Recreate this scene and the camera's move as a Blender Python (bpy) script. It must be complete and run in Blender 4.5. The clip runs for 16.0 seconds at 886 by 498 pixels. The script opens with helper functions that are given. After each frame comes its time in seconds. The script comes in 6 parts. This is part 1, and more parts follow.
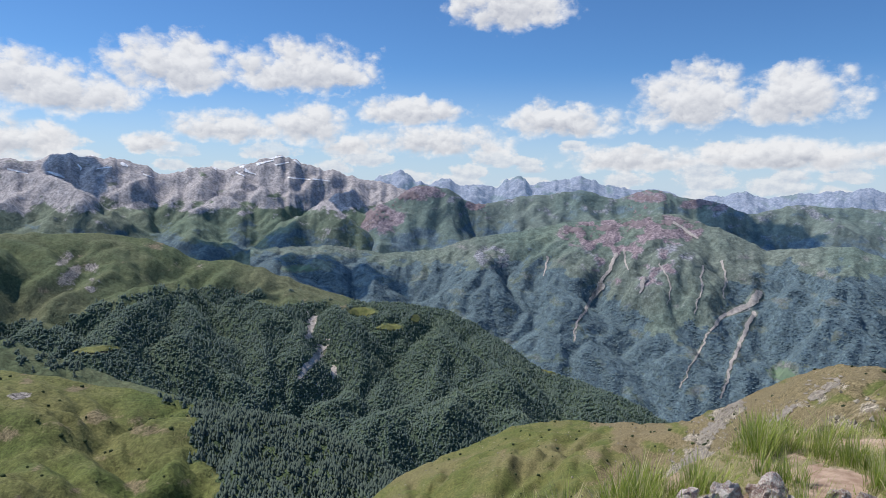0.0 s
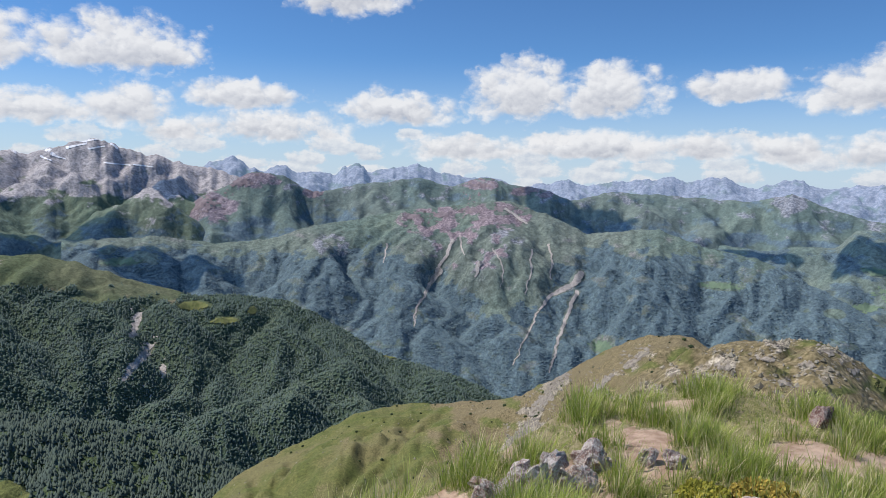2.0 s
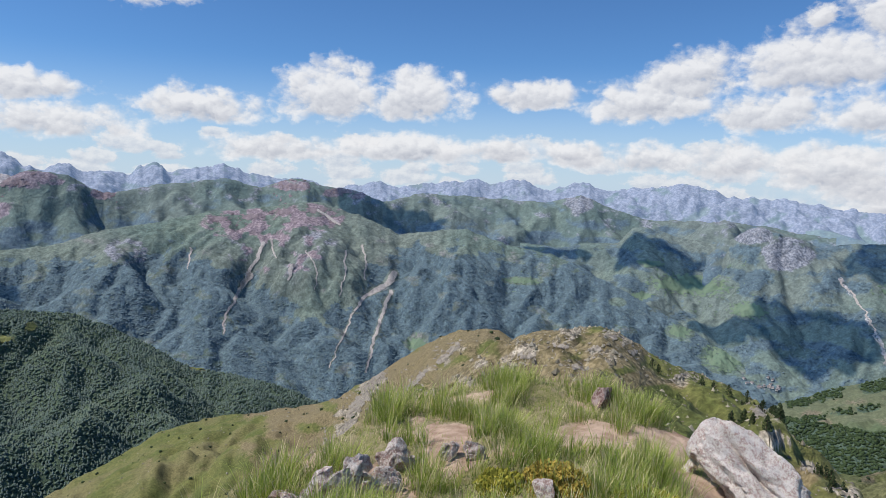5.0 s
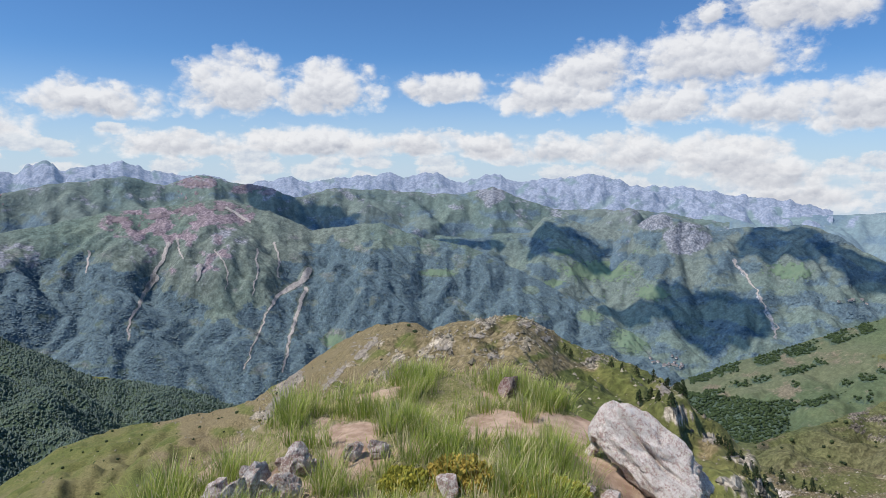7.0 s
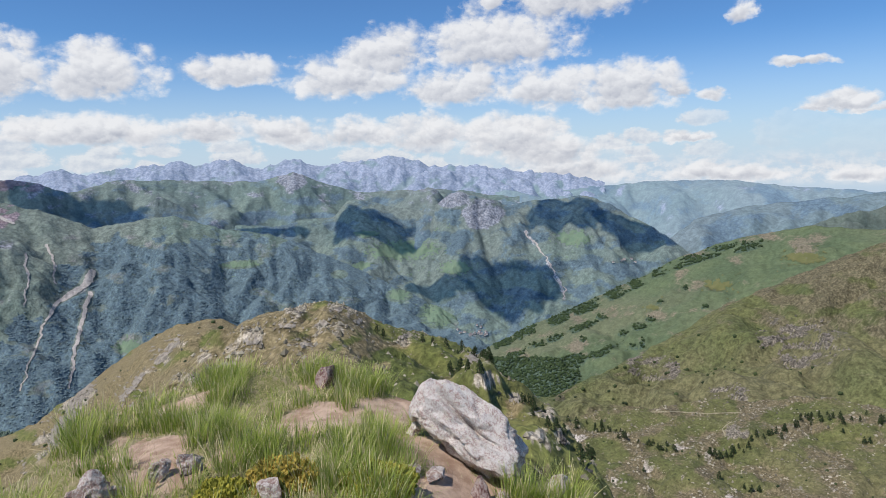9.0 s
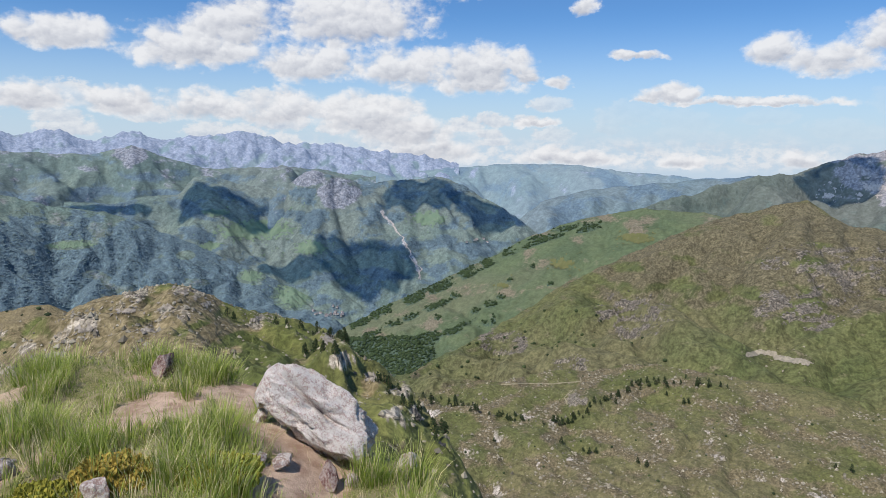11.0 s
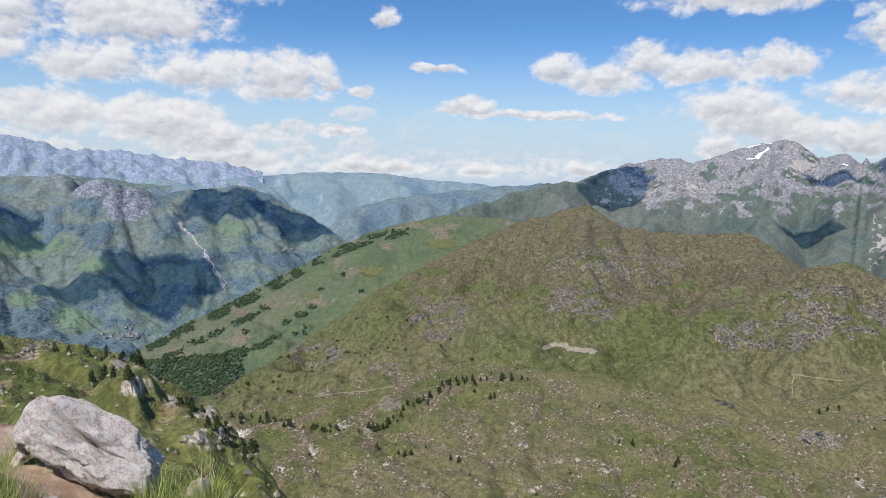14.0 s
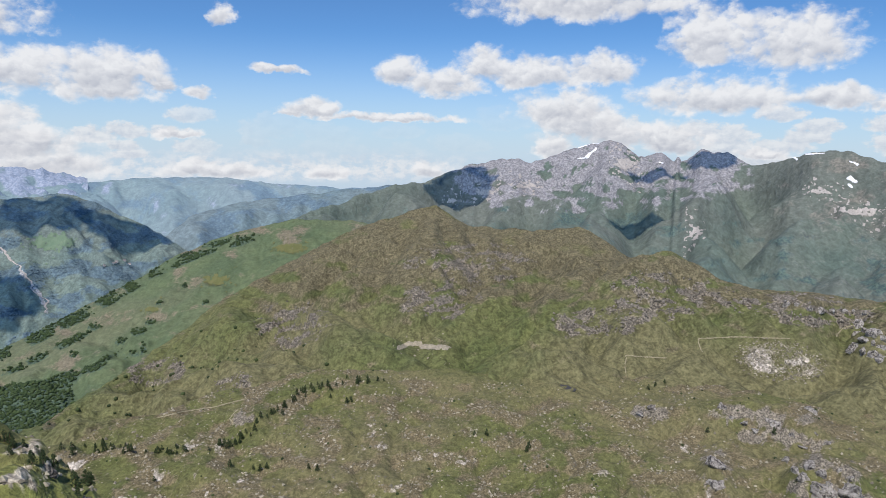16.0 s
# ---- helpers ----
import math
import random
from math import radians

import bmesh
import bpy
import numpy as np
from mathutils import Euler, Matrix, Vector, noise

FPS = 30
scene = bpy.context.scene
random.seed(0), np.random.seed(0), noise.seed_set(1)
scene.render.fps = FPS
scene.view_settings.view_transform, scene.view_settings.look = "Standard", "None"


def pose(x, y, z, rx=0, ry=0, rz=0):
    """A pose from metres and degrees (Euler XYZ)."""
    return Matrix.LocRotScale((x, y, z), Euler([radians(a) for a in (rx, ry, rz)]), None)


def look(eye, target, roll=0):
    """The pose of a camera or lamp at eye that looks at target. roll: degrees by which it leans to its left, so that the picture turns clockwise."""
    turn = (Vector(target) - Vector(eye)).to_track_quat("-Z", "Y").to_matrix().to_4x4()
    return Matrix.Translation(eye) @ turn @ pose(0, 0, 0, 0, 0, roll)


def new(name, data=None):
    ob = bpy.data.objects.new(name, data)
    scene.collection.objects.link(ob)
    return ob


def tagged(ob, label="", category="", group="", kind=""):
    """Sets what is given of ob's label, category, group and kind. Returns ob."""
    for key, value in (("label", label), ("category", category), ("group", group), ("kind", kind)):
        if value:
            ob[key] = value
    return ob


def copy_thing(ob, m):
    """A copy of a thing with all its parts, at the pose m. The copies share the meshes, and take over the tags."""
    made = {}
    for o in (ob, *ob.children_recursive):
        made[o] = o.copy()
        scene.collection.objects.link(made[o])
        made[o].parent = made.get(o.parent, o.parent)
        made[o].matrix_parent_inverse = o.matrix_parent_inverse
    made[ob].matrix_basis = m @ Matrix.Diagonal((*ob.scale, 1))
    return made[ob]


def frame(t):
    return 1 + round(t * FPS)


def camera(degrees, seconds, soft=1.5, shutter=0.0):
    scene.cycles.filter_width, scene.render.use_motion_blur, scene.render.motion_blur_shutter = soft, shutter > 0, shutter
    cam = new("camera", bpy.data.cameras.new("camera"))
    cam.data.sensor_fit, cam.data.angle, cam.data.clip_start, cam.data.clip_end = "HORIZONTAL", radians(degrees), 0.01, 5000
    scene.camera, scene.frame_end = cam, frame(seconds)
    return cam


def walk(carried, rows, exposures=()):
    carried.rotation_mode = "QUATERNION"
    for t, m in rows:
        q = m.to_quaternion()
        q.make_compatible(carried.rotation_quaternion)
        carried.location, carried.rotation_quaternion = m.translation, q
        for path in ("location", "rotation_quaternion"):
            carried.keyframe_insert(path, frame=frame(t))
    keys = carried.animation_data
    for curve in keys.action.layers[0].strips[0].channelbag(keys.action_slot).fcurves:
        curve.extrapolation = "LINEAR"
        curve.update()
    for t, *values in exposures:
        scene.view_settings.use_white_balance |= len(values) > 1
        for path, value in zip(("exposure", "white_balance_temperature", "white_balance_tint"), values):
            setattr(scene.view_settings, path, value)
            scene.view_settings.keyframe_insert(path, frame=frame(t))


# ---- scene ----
# Seconds, place east and north of the first stand, heading, pitch and lean in degrees.
PATH = [
    (0.0, 0.000, -0.000, -0.08, -5.50, 0.90),
    (0.2, 0.000, -0.000, -2.27, -5.48, 1.11),
    (0.5, -0.001, 0.001, -4.49, -5.60, 1.09),
    (1.0, -0.004, 0.004, -7.36, -6.09, 1.32),
    (1.5, 0.001, 0.009, -10.47, -6.36, 1.41),
    (2.0, 0.018, 0.022, -13.79, -6.32, 1.20),
    (2.5, 0.039, 0.039, -17.47, -6.32, 1.02),
    (3.0, 0.054, 0.048, -20.30, -6.21, 0.88),
    (3.5, 0.060, 0.043, -23.64, -6.22, 0.11),
    (4.0, 0.070, 0.046, -26.63, -6.20, 1.08),
    (4.2, 0.073, 0.048, -27.46, -6.13, 1.15),
    (6.3, 0.239, 0.048, -33.22, -5.93, 1.49),
    (6.5, 0.245, 0.049, -34.17, -6.07, 1.13),
    (7.0, 0.266, 0.057, -36.92, -6.26, 0.54),
    (7.5, 0.287, 0.073, -39.54, -6.29, 0.18),
    (8.0, 0.307, 0.102, -45.05, -6.53, -1.59),
    (8.2, 0.315, 0.117, -47.08, -6.84, -1.33),
    (8.5, 0.326, 0.136, -49.60, -7.45, -1.42),
    (9.0, 0.330, 0.149, -53.43, -7.78, -1.42),
    (9.2, 0.329, 0.150, -54.57, -7.64, -1.13),
    (11.3, 0.396, 0.127, -67.38, -9.72, 0.74),
    (11.5, 0.398, 0.124, -68.40, -9.66, 0.95),
    (12.0, 0.403, 0.110, -71.61, -9.37, 1.29),
    (12.5, 0.405, 0.087, -74.59, -9.09, 1.33),
    (13.0, 0.409, 0.064, -77.16, -9.12, 1.33),
    (13.3, 0.411, 0.051, -78.91, -8.97, 1.27),
    (13.5, 0.412, 0.042, -79.92, -8.93, 1.44),
    (14.0, 0.422, 0.023, -82.08, -8.66, 1.14),
    (14.5, 0.436, 0.008, -84.94, -8.50, 1.62),
    (15.0, 0.448, -0.002, -87.57, -8.34, 2.30),
    (15.3, 0.451, -0.005, -90.11, -8.56, 1.92),
    (15.5, 0.452, -0.006, -91.27, -8.30, 1.18),
    (16.0, 0.453, -0.007, -94.89, -8.30, 0.68),
]


def aim(x, y, heading, pitch, lean):
    return pose(x, y, 0, 0, 0, heading) @ pose(0, 0, 0, 90 + pitch) @ pose(0, 0, 0, 0, 0, lean)


cam = camera(66.8, 16.0, 0.8)
walk(cam, [(t, aim(x, y, h, p, l)) for t, x, y, h, p, l in PATH])

# ---- light: high summer sun, blue sky with fair-weather cumulus ----
SUN_AZ, SUN_EL = -70.0, 57.0
sun_dir = Vector((math.sin(radians(SUN_AZ)) * math.cos(radians(SUN_EL)), math.cos(radians(SUN_AZ)) * math.cos(radians(SUN_EL)), math.sin(radians(SUN_EL))))
sun = new("sun", bpy.data.lights.new("sun", "SUN"))
sun.data.energy, sun.data.angle, sun.data.color = 4.7, radians(0.5), (1.0, 0.92, 0.86)
sun.matrix_world = look(sun_dir * 100, (0, 0, 0))


class Nodes:
    """Short hand for a node tree."""

    def __init__(self, tree):
        self.t = tree
        self.n, self.l = tree.nodes, tree.links

    def add(self, kind, **sets):
        node = self.n.new(kind)
        for k, v in sets.items():
            if k == "operation":
                node.operation = v
            elif k == "dims":
                node.noise_dimensions = v
            elif k == "blend":
                node.blend_type = v
            elif k == "data":
                node.data_type = v
        return node

    def put(self, socket, value):
        if isinstance(value, bpy.types.NodeSocket):
            self.l.new(value, socket)
        else:
            socket.default_value = value

    def math(self, op, a, b=0.0, c=0.0, clamp=False):
        n = self.add("ShaderNodeMath", operation=op)
        n.use_clamp = clamp
        for i, v in enumerate((a, b, c)):
            self.put(n.inputs[i], v)
        return n.outputs[0]

    def vmath(self, op, a, b=(0, 0, 0)):
        n = self.add("ShaderNodeVectorMath", operation=op)
        self.put(n.inputs[0], a)
        if op == "SCALE":
            self.put(n.inputs[3], b)
        else:
            self.put(n.inputs[1], b)
        return n.outputs[0]

    def noise(self, vec, scale, detail=4.0, rough=0.55, dist=0.0):
        n = self.add("ShaderNodeTexNoise")
        self.put(n.inputs["Vector"], vec)
        n.inputs["Scale"].default_value, n.inputs["Detail"].default_value = scale, detail
        n.inputs["Roughness"].default_value, n.inputs["Distortion"].default_value = rough, dist
        return n.outputs["Fac"]

    def voronoi(self, vec, scale, out="Distance", rand=1.0):
        n = self.add("ShaderNodeTexVoronoi")
        self.put(n.inputs["Vector"], vec)
        n.inputs["Scale"].default_value, n.inputs["Randomness"].default_value = scale, rand
        return n.outputs[out]

    def step(self, v, lo, hi, a=0.0, b=1.0):
        n = self.add("ShaderNodeMapRange")
        n.interpolation_type = "SMOOTHSTEP"
        for i, x in enumerate((v, lo, hi, a, b)):
            self.put(n.inputs[i], x)
        return n.outputs[0]

    def mix(self, f, a, b, blend="MIX"):
        n = self.add("ShaderNodeMix", data="RGBA", blend=blend)
        self.put(n.inputs[0], f)
        for s, v in ((n.inputs[6], a), (n.inputs[7], b)):
            self.put(s, v if isinstance(v, bpy.types.NodeSocket) else (*v[:3], 1))
        return n.outputs[2]


world = bpy.data.worlds.new("sky")
scene.world = world
world.use_nodes = True
W = Nodes(world.node_tree)
W.n.clear()
sky = W.add("ShaderNodeTexSky")
sky.sky_type, sky.sun_disc = "NISHITA", False
sky.sun_elevation, sky.sun_rotation = radians(SUN_EL), radians(SUN_AZ)
sky.altitude, sky.air_density, sky.dust_density, sky.ozone_density = 2200, 1.0, 0.6, 1.6

# Clouds by bearing and height over the horizon, in degrees: bearing, height, half width, half height.
CUMULUS_WEST = [
    (-46, 9, 5, 2.2), (-40, 4, 6, 2.4), (-32.2, 2.6, 3.6, 1.39), (-32.1, 7, 2.9, 2.04), (-28.7, 6.1, 4.4, 1.92), (-23, 2.8, 1.8, 0.87), (-21.3, 8.5, 4.9, 2.42),
    (-17.7, 4.1, 4.3, 1.34), (-11.8, 8.8, 5.9, 2.21), (-11.3, 4.5, 3, 1.83), (-8.7, 8.7, 2.3, 1.42), (-8.3, 3, 2.3, 0.93), (-2.6, 5.8, 4.3, 1.27), (-0.7, 3.4, 6.2, 1.41),
    (5.1, 14.2, 4.6, 2.38), (9.8, 5.2, 4.8, 1.72), (15.7, 2.1, 5.1, 1.14), (20, 6.6, 4.2, 2.7), (26.1, 2.5, 5.4, 1.38),
]
CUMULUS_NORTH = [
    (26.5, 2.4, 5, 1.41), (27.1, 6.6, 4.1, 2.56), (34.7, 2.4, 2.9, 1.18), (34.9, 2.6, 3, 0.92), (37.1, 6.9, 3.8, 1.33), (40.5, 2.2, 2.8, 1.18), (40.8, 2.2, 2.4, 1.01),
    (45.8, 6.4, 4.7, 1.91), (46.3, 2, 3.5, 1.4), (49.6, 8.5, 3.4, 2.12), (52.4, 1.8, 3.5, 1.59), (54.9, 5.3, 4, 1.58), (55.5, 5.5, 4.5, 1.53), (56.9, 8.6, 3.6, 2.25),
    (57.9, 12.4, 1, 0.81), (58.7, 9, 5.6, 2.7), (59.6, 1.3, 4.5, 1.96), (62.8, 0.2, 4.6, 1.4), (62.9, 5.1, 3.8, 1.87),
]
CUMULUS_MIDDLE = [
    (64.4, -1.3, 4.1, 1.16), (64.5, 12.3, 4.6, 2.3), (65.4, -1.5, 3, 1.16), (68.6, 4.4, 3.6, 1.48), (69.1, 5.5, 3.5, 1.86), (72.8, 4.9, 1.5, 0.69), (73.3, 1, 1.9, 0.44),
    (75.3, 4.2, 1, 0.64), (76.4, -1.8, 4.5, 0.77), (77, 10.2, 0.9, 1.2), (81.2, 6.3, 2, 0.4), (82.8, 2.9, 1.4, 0.4), (84.1, 3.3, 2.2, 0.73), (84.9, -1.9, 1.9, 0.71),
    (85.2, 3.3, 1.3, 0.69), (89.9, 2.7, 5.6, 0.35), (91.2, 6.3, 2.2, 1.52), (93.9, -1.7, 1.7, 0.83), (95, 5.4, 3.1, 1.29),
]
CUMULUS_EAST = [
    (98.3, 6.8, 2.3, 1.56), (102.3, 6.2, 4.1, 1.42), (104, 0.4, 1.9, 1.25), (104.8, 3.5, 3.7, 1.63), (105.5, 2.8, 3.9, 1.37), (106.5, 1.9, 3.4, 1.21), (106.5, 11.7, 8.4, 1.87),
    (107.7, 6.5, 2.8, 1.44), (110, 1.3, 5.1, 1.24), (113.4, 0.9, 3, 1.22), (115.6, 8.5, 3, 2.37), (116.1, 4.1, 5.5, 1.6), (120.2, -0, 1.8, 0.43), (121.6, 7.9, 4.1, 2.38),
    (124.2, 4.2, 3.4, 0.9), (130, 3.5, 4, 0.8), (134, 8, 5, 2.4),
]


def puff_group():
    """One rounded, flat-bottomed cloud added to the ones before it."""
    tree = bpy.data.node_groups.new("puff", "ShaderNodeTree")
    for key in ("bearing", "height", "minus_a", "minus_e", "per_w", "per_h", "best", "under"):
        tree.interface.new_socket(key, in_out="INPUT", socket_type="NodeSocketFloat")
    for key in ("best", "under"):
        tree.interface.new_socket(key, in_out="OUTPUT", socket_type="NodeSocketFloat")
    G = Nodes(tree)
    i, o = G.add("NodeGroupInput").outputs, G.add("NodeGroupOutput").inputs
    u = G.math("MULTIPLY", G.math("ADD", i[0], i[2]), i[4])
    v = G.math("MULTIPLY", G.math("ADD", i[1], i[3]), i[5])
    vv = G.math("MAXIMUM", v, G.math("MULTIPLY", v, -1.5))
    d = G.math("SUBTRACT", 1.0, G.math("MULTIPLY_ADD", u, u, G.math("MULTIPLY", vv, vv)))
    low = G.math("MULTIPLY", G.math("MAXIMUM", d, 0.0), G.math("SUBTRACT", 0.35, v))
    G.put(o[0], G.math("SMOOTH_MAX", i[6], d, 0.3))
    G.put(o[1], G.math("MAXIMUM", i[7], low))
    return tree


puff = puff_group()


def cloudy_sky():
    tc = W.add("ShaderNodeTexCoord").outputs["Generated"]
    sep = W.add("ShaderNodeSeparateXYZ")
    W.put(sep.inputs[0], tc)
    x, y, z = sep.outputs
    az = W.math("MULTIPLY", W.math("ARCTAN2", x, y), 57.2958)
    el = W.math("MULTIPLY", W.math("ARCSINE", z), 57.2958)

    def flat(du, dv, ku, kv):
        c = W.add("ShaderNodeCombineXYZ")
        W.put(c.inputs[0], W.math("MULTIPLY_ADD", az, ku, du))
        W.put(c.inputs[1], W.math("MULTIPLY_ADD", el, kv, dv))
        return c.outputs[0]

    def curl(vec, scale):
        """Heaped rounded heads, 0 in the folds to 1 on the heads."""
        n = W.add("ShaderNodeTexVoronoi")
        n.feature = "SMOOTH_F1"
        W.put(n.inputs["Vector"], vec)
        n.inputs["Scale"].default_value, n.inputs["Detail"].default_value, n.inputs["Roughness"].default_value = scale, 2.0, 0.55
        n.inputs["Smoothness"].default_value = 0.6
        return W.math("SUBTRACT", 1.0, n.outputs["Distance"])

    n_big = W.noise(flat(0, 0, 0.42, 0.55), 1.0, 9, 0.6)
    n_up = W.noise(flat(-0.10, 0.30, 0.42, 0.55), 1.0, 6, 0.6)
    wob = W.add("ShaderNodeCombineXYZ")
    W.put(wob.inputs[0], W.math("MULTIPLY", n_big, 1.6))
    W.put(wob.inputs[1], W.math("MULTIPLY", n_up, 1.6))
    heads = curl(W.vmath("ADD", flat(0, 0, 0.62, 0.80), wob.outputs[0]), 1.0)
    heads_up = curl(W.vmath("ADD", flat(-0.12, 0.28, 0.62, 0.80), wob.outputs[0]), 1.0)
    warp1 = W.math("MULTIPLY", W.math("SUBTRACT", W.noise(flat(7.3, 2.1, 0.35, 0.5), 1.0, 5, 0.6), 0.5), 3.0)
    warp2 = W.math("MULTIPLY", W.math("SUBTRACT", W.noise(flat(3.3, 9.1, 0.35, 0.5), 1.0, 5, 0.6), 0.5), 1.8)
    a2, e2 = W.math("ADD", az, warp1), W.math("ADD", el, warp2)
    # the crowded rows of small flat-bottomed clouds low over the horizon
    r = random.Random(12)
    rows = []
    for el_row, n, size in ((2.8, 16, 2.4), (1.9, 26, 2.2), (1.0, 30, 2.1), (0.2, 30, 2.1), (-0.7, 20, 2.1)):
        for k in range(n):
            w = size * r.uniform(0.7, 1.5)
            rows.append((-44 + 182 * (k + r.random()) / n, el_row + r.gauss(0, 0.3), w, w * r.uniform(0.34, 0.50)))

    def gather(clouds, warp_a, warp_e, grow):
        best, under = None, None
        for a, e, w, h in clouds:
            g = W.add("ShaderNodeGroup")
            g.node_tree = puff
            W.put(g.inputs[0], warp_a)
            W.put(g.inputs[1], warp_e)
            for k, v in zip((2, 3, 4, 5), (-a, -e, 1 / (w * grow), 1 / (h * grow))):
                g.inputs[k].default_value = v
            if best is None:
                g.inputs[6].default_value = -9.0
            else:
                W.put(g.inputs[6], best)
                W.put(g.inputs[7], under)
            best, under = g.outputs
        return best, under

    best, under = gather(CUMULUS_WEST + CUMULUS_NORTH + CUMULUS_MIDDLE + CUMULUS_EAST, a2, e2, 1.14)
    rag = W.math("MULTIPLY_ADD", n_big, 2.6, W.math("MULTIPLY_ADD", heads, 0.7, -1.30))
    body = W.math("ADD", best, rag)
    cover = W.step(body, -0.25, 0.80)
    a3, e3 = W.math("MULTIPLY_ADD", warp1, 0.35, az), W.math("MULTIPLY_ADD", warp2, 0.35, el)
    best2, under2 = gather(rows, a3, e3, 0.84)
    n_low = W.noise(flat(4.0, 1.0, 0.9, 1.3), 1.0, 7, 0.62)
    n_low_up = W.noise(flat(3.8, 1.45, 0.9, 1.3), 1.0, 5, 0.6)
    gaps = W.step(W.noise(flat(1.0, 5.0, 0.06, 0.2), 1.0, 3, 0.5), 0.26, 0.42)
    open_air = W.math("MULTIPLY", W.step(az, 70.0, 82.0), W.step(az, 108.0, 101.0))
    gaps = W.math("MULTIPLY", gaps, W.math("MULTIPLY_ADD", open_air, -0.85, 1.0))
    band = W.math("MULTIPLY", W.step(el, -3.2, -0.9), gaps)
    low = W.math("MULTIPLY", W.step(W.math("ADD", best2, W.math("MULTIPLY_ADD", n_low, 2.8, -1.4)), -0.1, 0.6), band)
    # bright bank that lies over the low country
    bank = W.math("MULTIPLY", W.math("MULTIPLY", W.step(az, 44.0, 58.0), W.step(az, 104.0, 88.0)), W.math("MULTIPLY", W.step(el, -3.0, -2.0), W.step(W.math("MULTIPLY_ADD", warp2, 1.3, el), 0.3, -1.3)))
    low = W.math("MAXIMUM", low, W.math("MULTIPLY", bank, W.step(n_low, 0.34, 0.6)))
    lift = W.math("MULTIPLY_ADD", W.math("SUBTRACT", n_big, n_up), 1.2, W.math("MULTIPLY", W.math("SUBTRACT", heads, heads_up), 0.55))
    relief = W.math("ADD", lift, W.math("MULTIPLY_ADD", under, -1.0, 0.90), clamp=True)
    relief_low = W.math("MULTIPLY_ADD", W.math("SUBTRACT", n_low, n_low_up), 1.8, W.math("MULTIPLY_ADD", under2, -0.75, 0.88), clamp=True)
    top = W.mix(relief, (0.45, 0.475, 0.55), (0.85, 0.855, 0.875))
    low_col = W.mix(relief_low, (0.49, 0.55, 0.66), (0.78, 0.80, 0.83))
    # pale air towards the horizon
    veil = W.step(el, 10.0, -2.0)
    blue = W.mix(W.math("MULTIPLY", veil, 0.88), clear_sky(), (0.56, 0.67, 0.80))
    col = W.mix(W.math("MULTIPLY", low, 0.86), blue, low_col)
    return W.mix(W.math("MULTIPLY", cover, 0.95), col, top)


def clear_sky():
    return W.vmath("MULTIPLY", sky.outputs[0], (SKY * 0.60, SKY * 0.95, SKY * 1.30))


SKY = 0.092
back = W.add("ShaderNodeBackground")
W.put(back.inputs[0], cloudy_sky())
back.inputs[1].default_value = 1.0
W.l.new(back.outputs[0], W.add("ShaderNodeOutputWorld").inputs[0])

# ---- tools ----
rng = np.random.default_rng(5)
PERM = np.tile(rng.permutation(256), 3)
GRAD = rng.normal(size=(256, 3))
GRAD /= np.linalg.norm(GRAD, axis=1)[:, None]


GRAD = GRAD.astype(np.float32)
PERM = PERM.astype(np.int32)


def fade(q):
    return q * q * q * (q * (q * 6 - 15) + 10)


def grain(x, y, z=0.0):
    """Gradient noise, about -0.7 to 0.7."""
    x, y = np.broadcast_arrays(np.asarray(x, np.float32), np.asarray(y, np.float32))
    xi, yi = np.floor(x).astype(np.int32), np.floor(y).astype(np.int32)
    xf, yf = x - xi, y - yi
    u, v = fade(xf), fade(yf)
    px = (PERM[xi & 255], PERM[(xi + 1) & 255])
    py = (yi & 255, (yi + 1) & 255)
    if np.ndim(z) == 0:
        k = int(math.floor(z * 7.3)) & 255
        out = 0.0
        for dx in (0, 1):
            for dy in (0, 1):
                g = GRAD[PERM[px[dx] + py[dy]] ^ k]
                dot = (g[..., 0] * (xf - dx) + g[..., 1] * (yf - dy)) * 1.25
                out = out + dot * (u if dx else 1 - u) * (v if dy else 1 - v)
        return out
    z = np.asarray(z, np.float32)
    zi = np.floor(z).astype(np.int32)
    zf = z - zi
    w = fade(zf)
    out = 0.0
    for dx in (0, 1):
        for dy in (0, 1):
            pxy = PERM[px[dx] + py[dy]]
            for dz in (0, 1):
                g = GRAD[PERM[pxy + ((zi + dz) & 255)]]
                dot = g[..., 0] * (xf - dx) + g[..., 1] * (yf - dy) + g[..., 2] * (zf - dz)
                out = out + dot * (u if dx else 1 - u) * (v if dy else 1 - v) * (w if dz else 1 - w)
    return out


def fbm(x, y, z=0.0, octaves=5, gain=0.5):
    total, amp, f = 0.0, 1.0, 1.0
    for _ in range(octaves):
        total = total + amp * grain(x * f, y * f, z * f)
        amp, f = amp * gain, f * 2.03
    return total


def ridged(x, y, z=0.0, octaves=4, gain=0.5):
    """0 on the crests of the noise, towards 1 in its hollows."""
    total, amp, f, norm = 0.0, 1.0, 1.0, 0.0
    for _ in range(octaves):
        total = total + amp * np.minimum(1, np.abs(grain(x * f, y * f, z * f)) * 2.2)
        norm, amp, f = norm + amp, amp * gain, f * 2.03
    return total / norm


def smooth(v, lo, hi):
    k = np.clip((v - lo) / (hi - lo), 0, 1)
    return k * k * (3 - 2 * k)


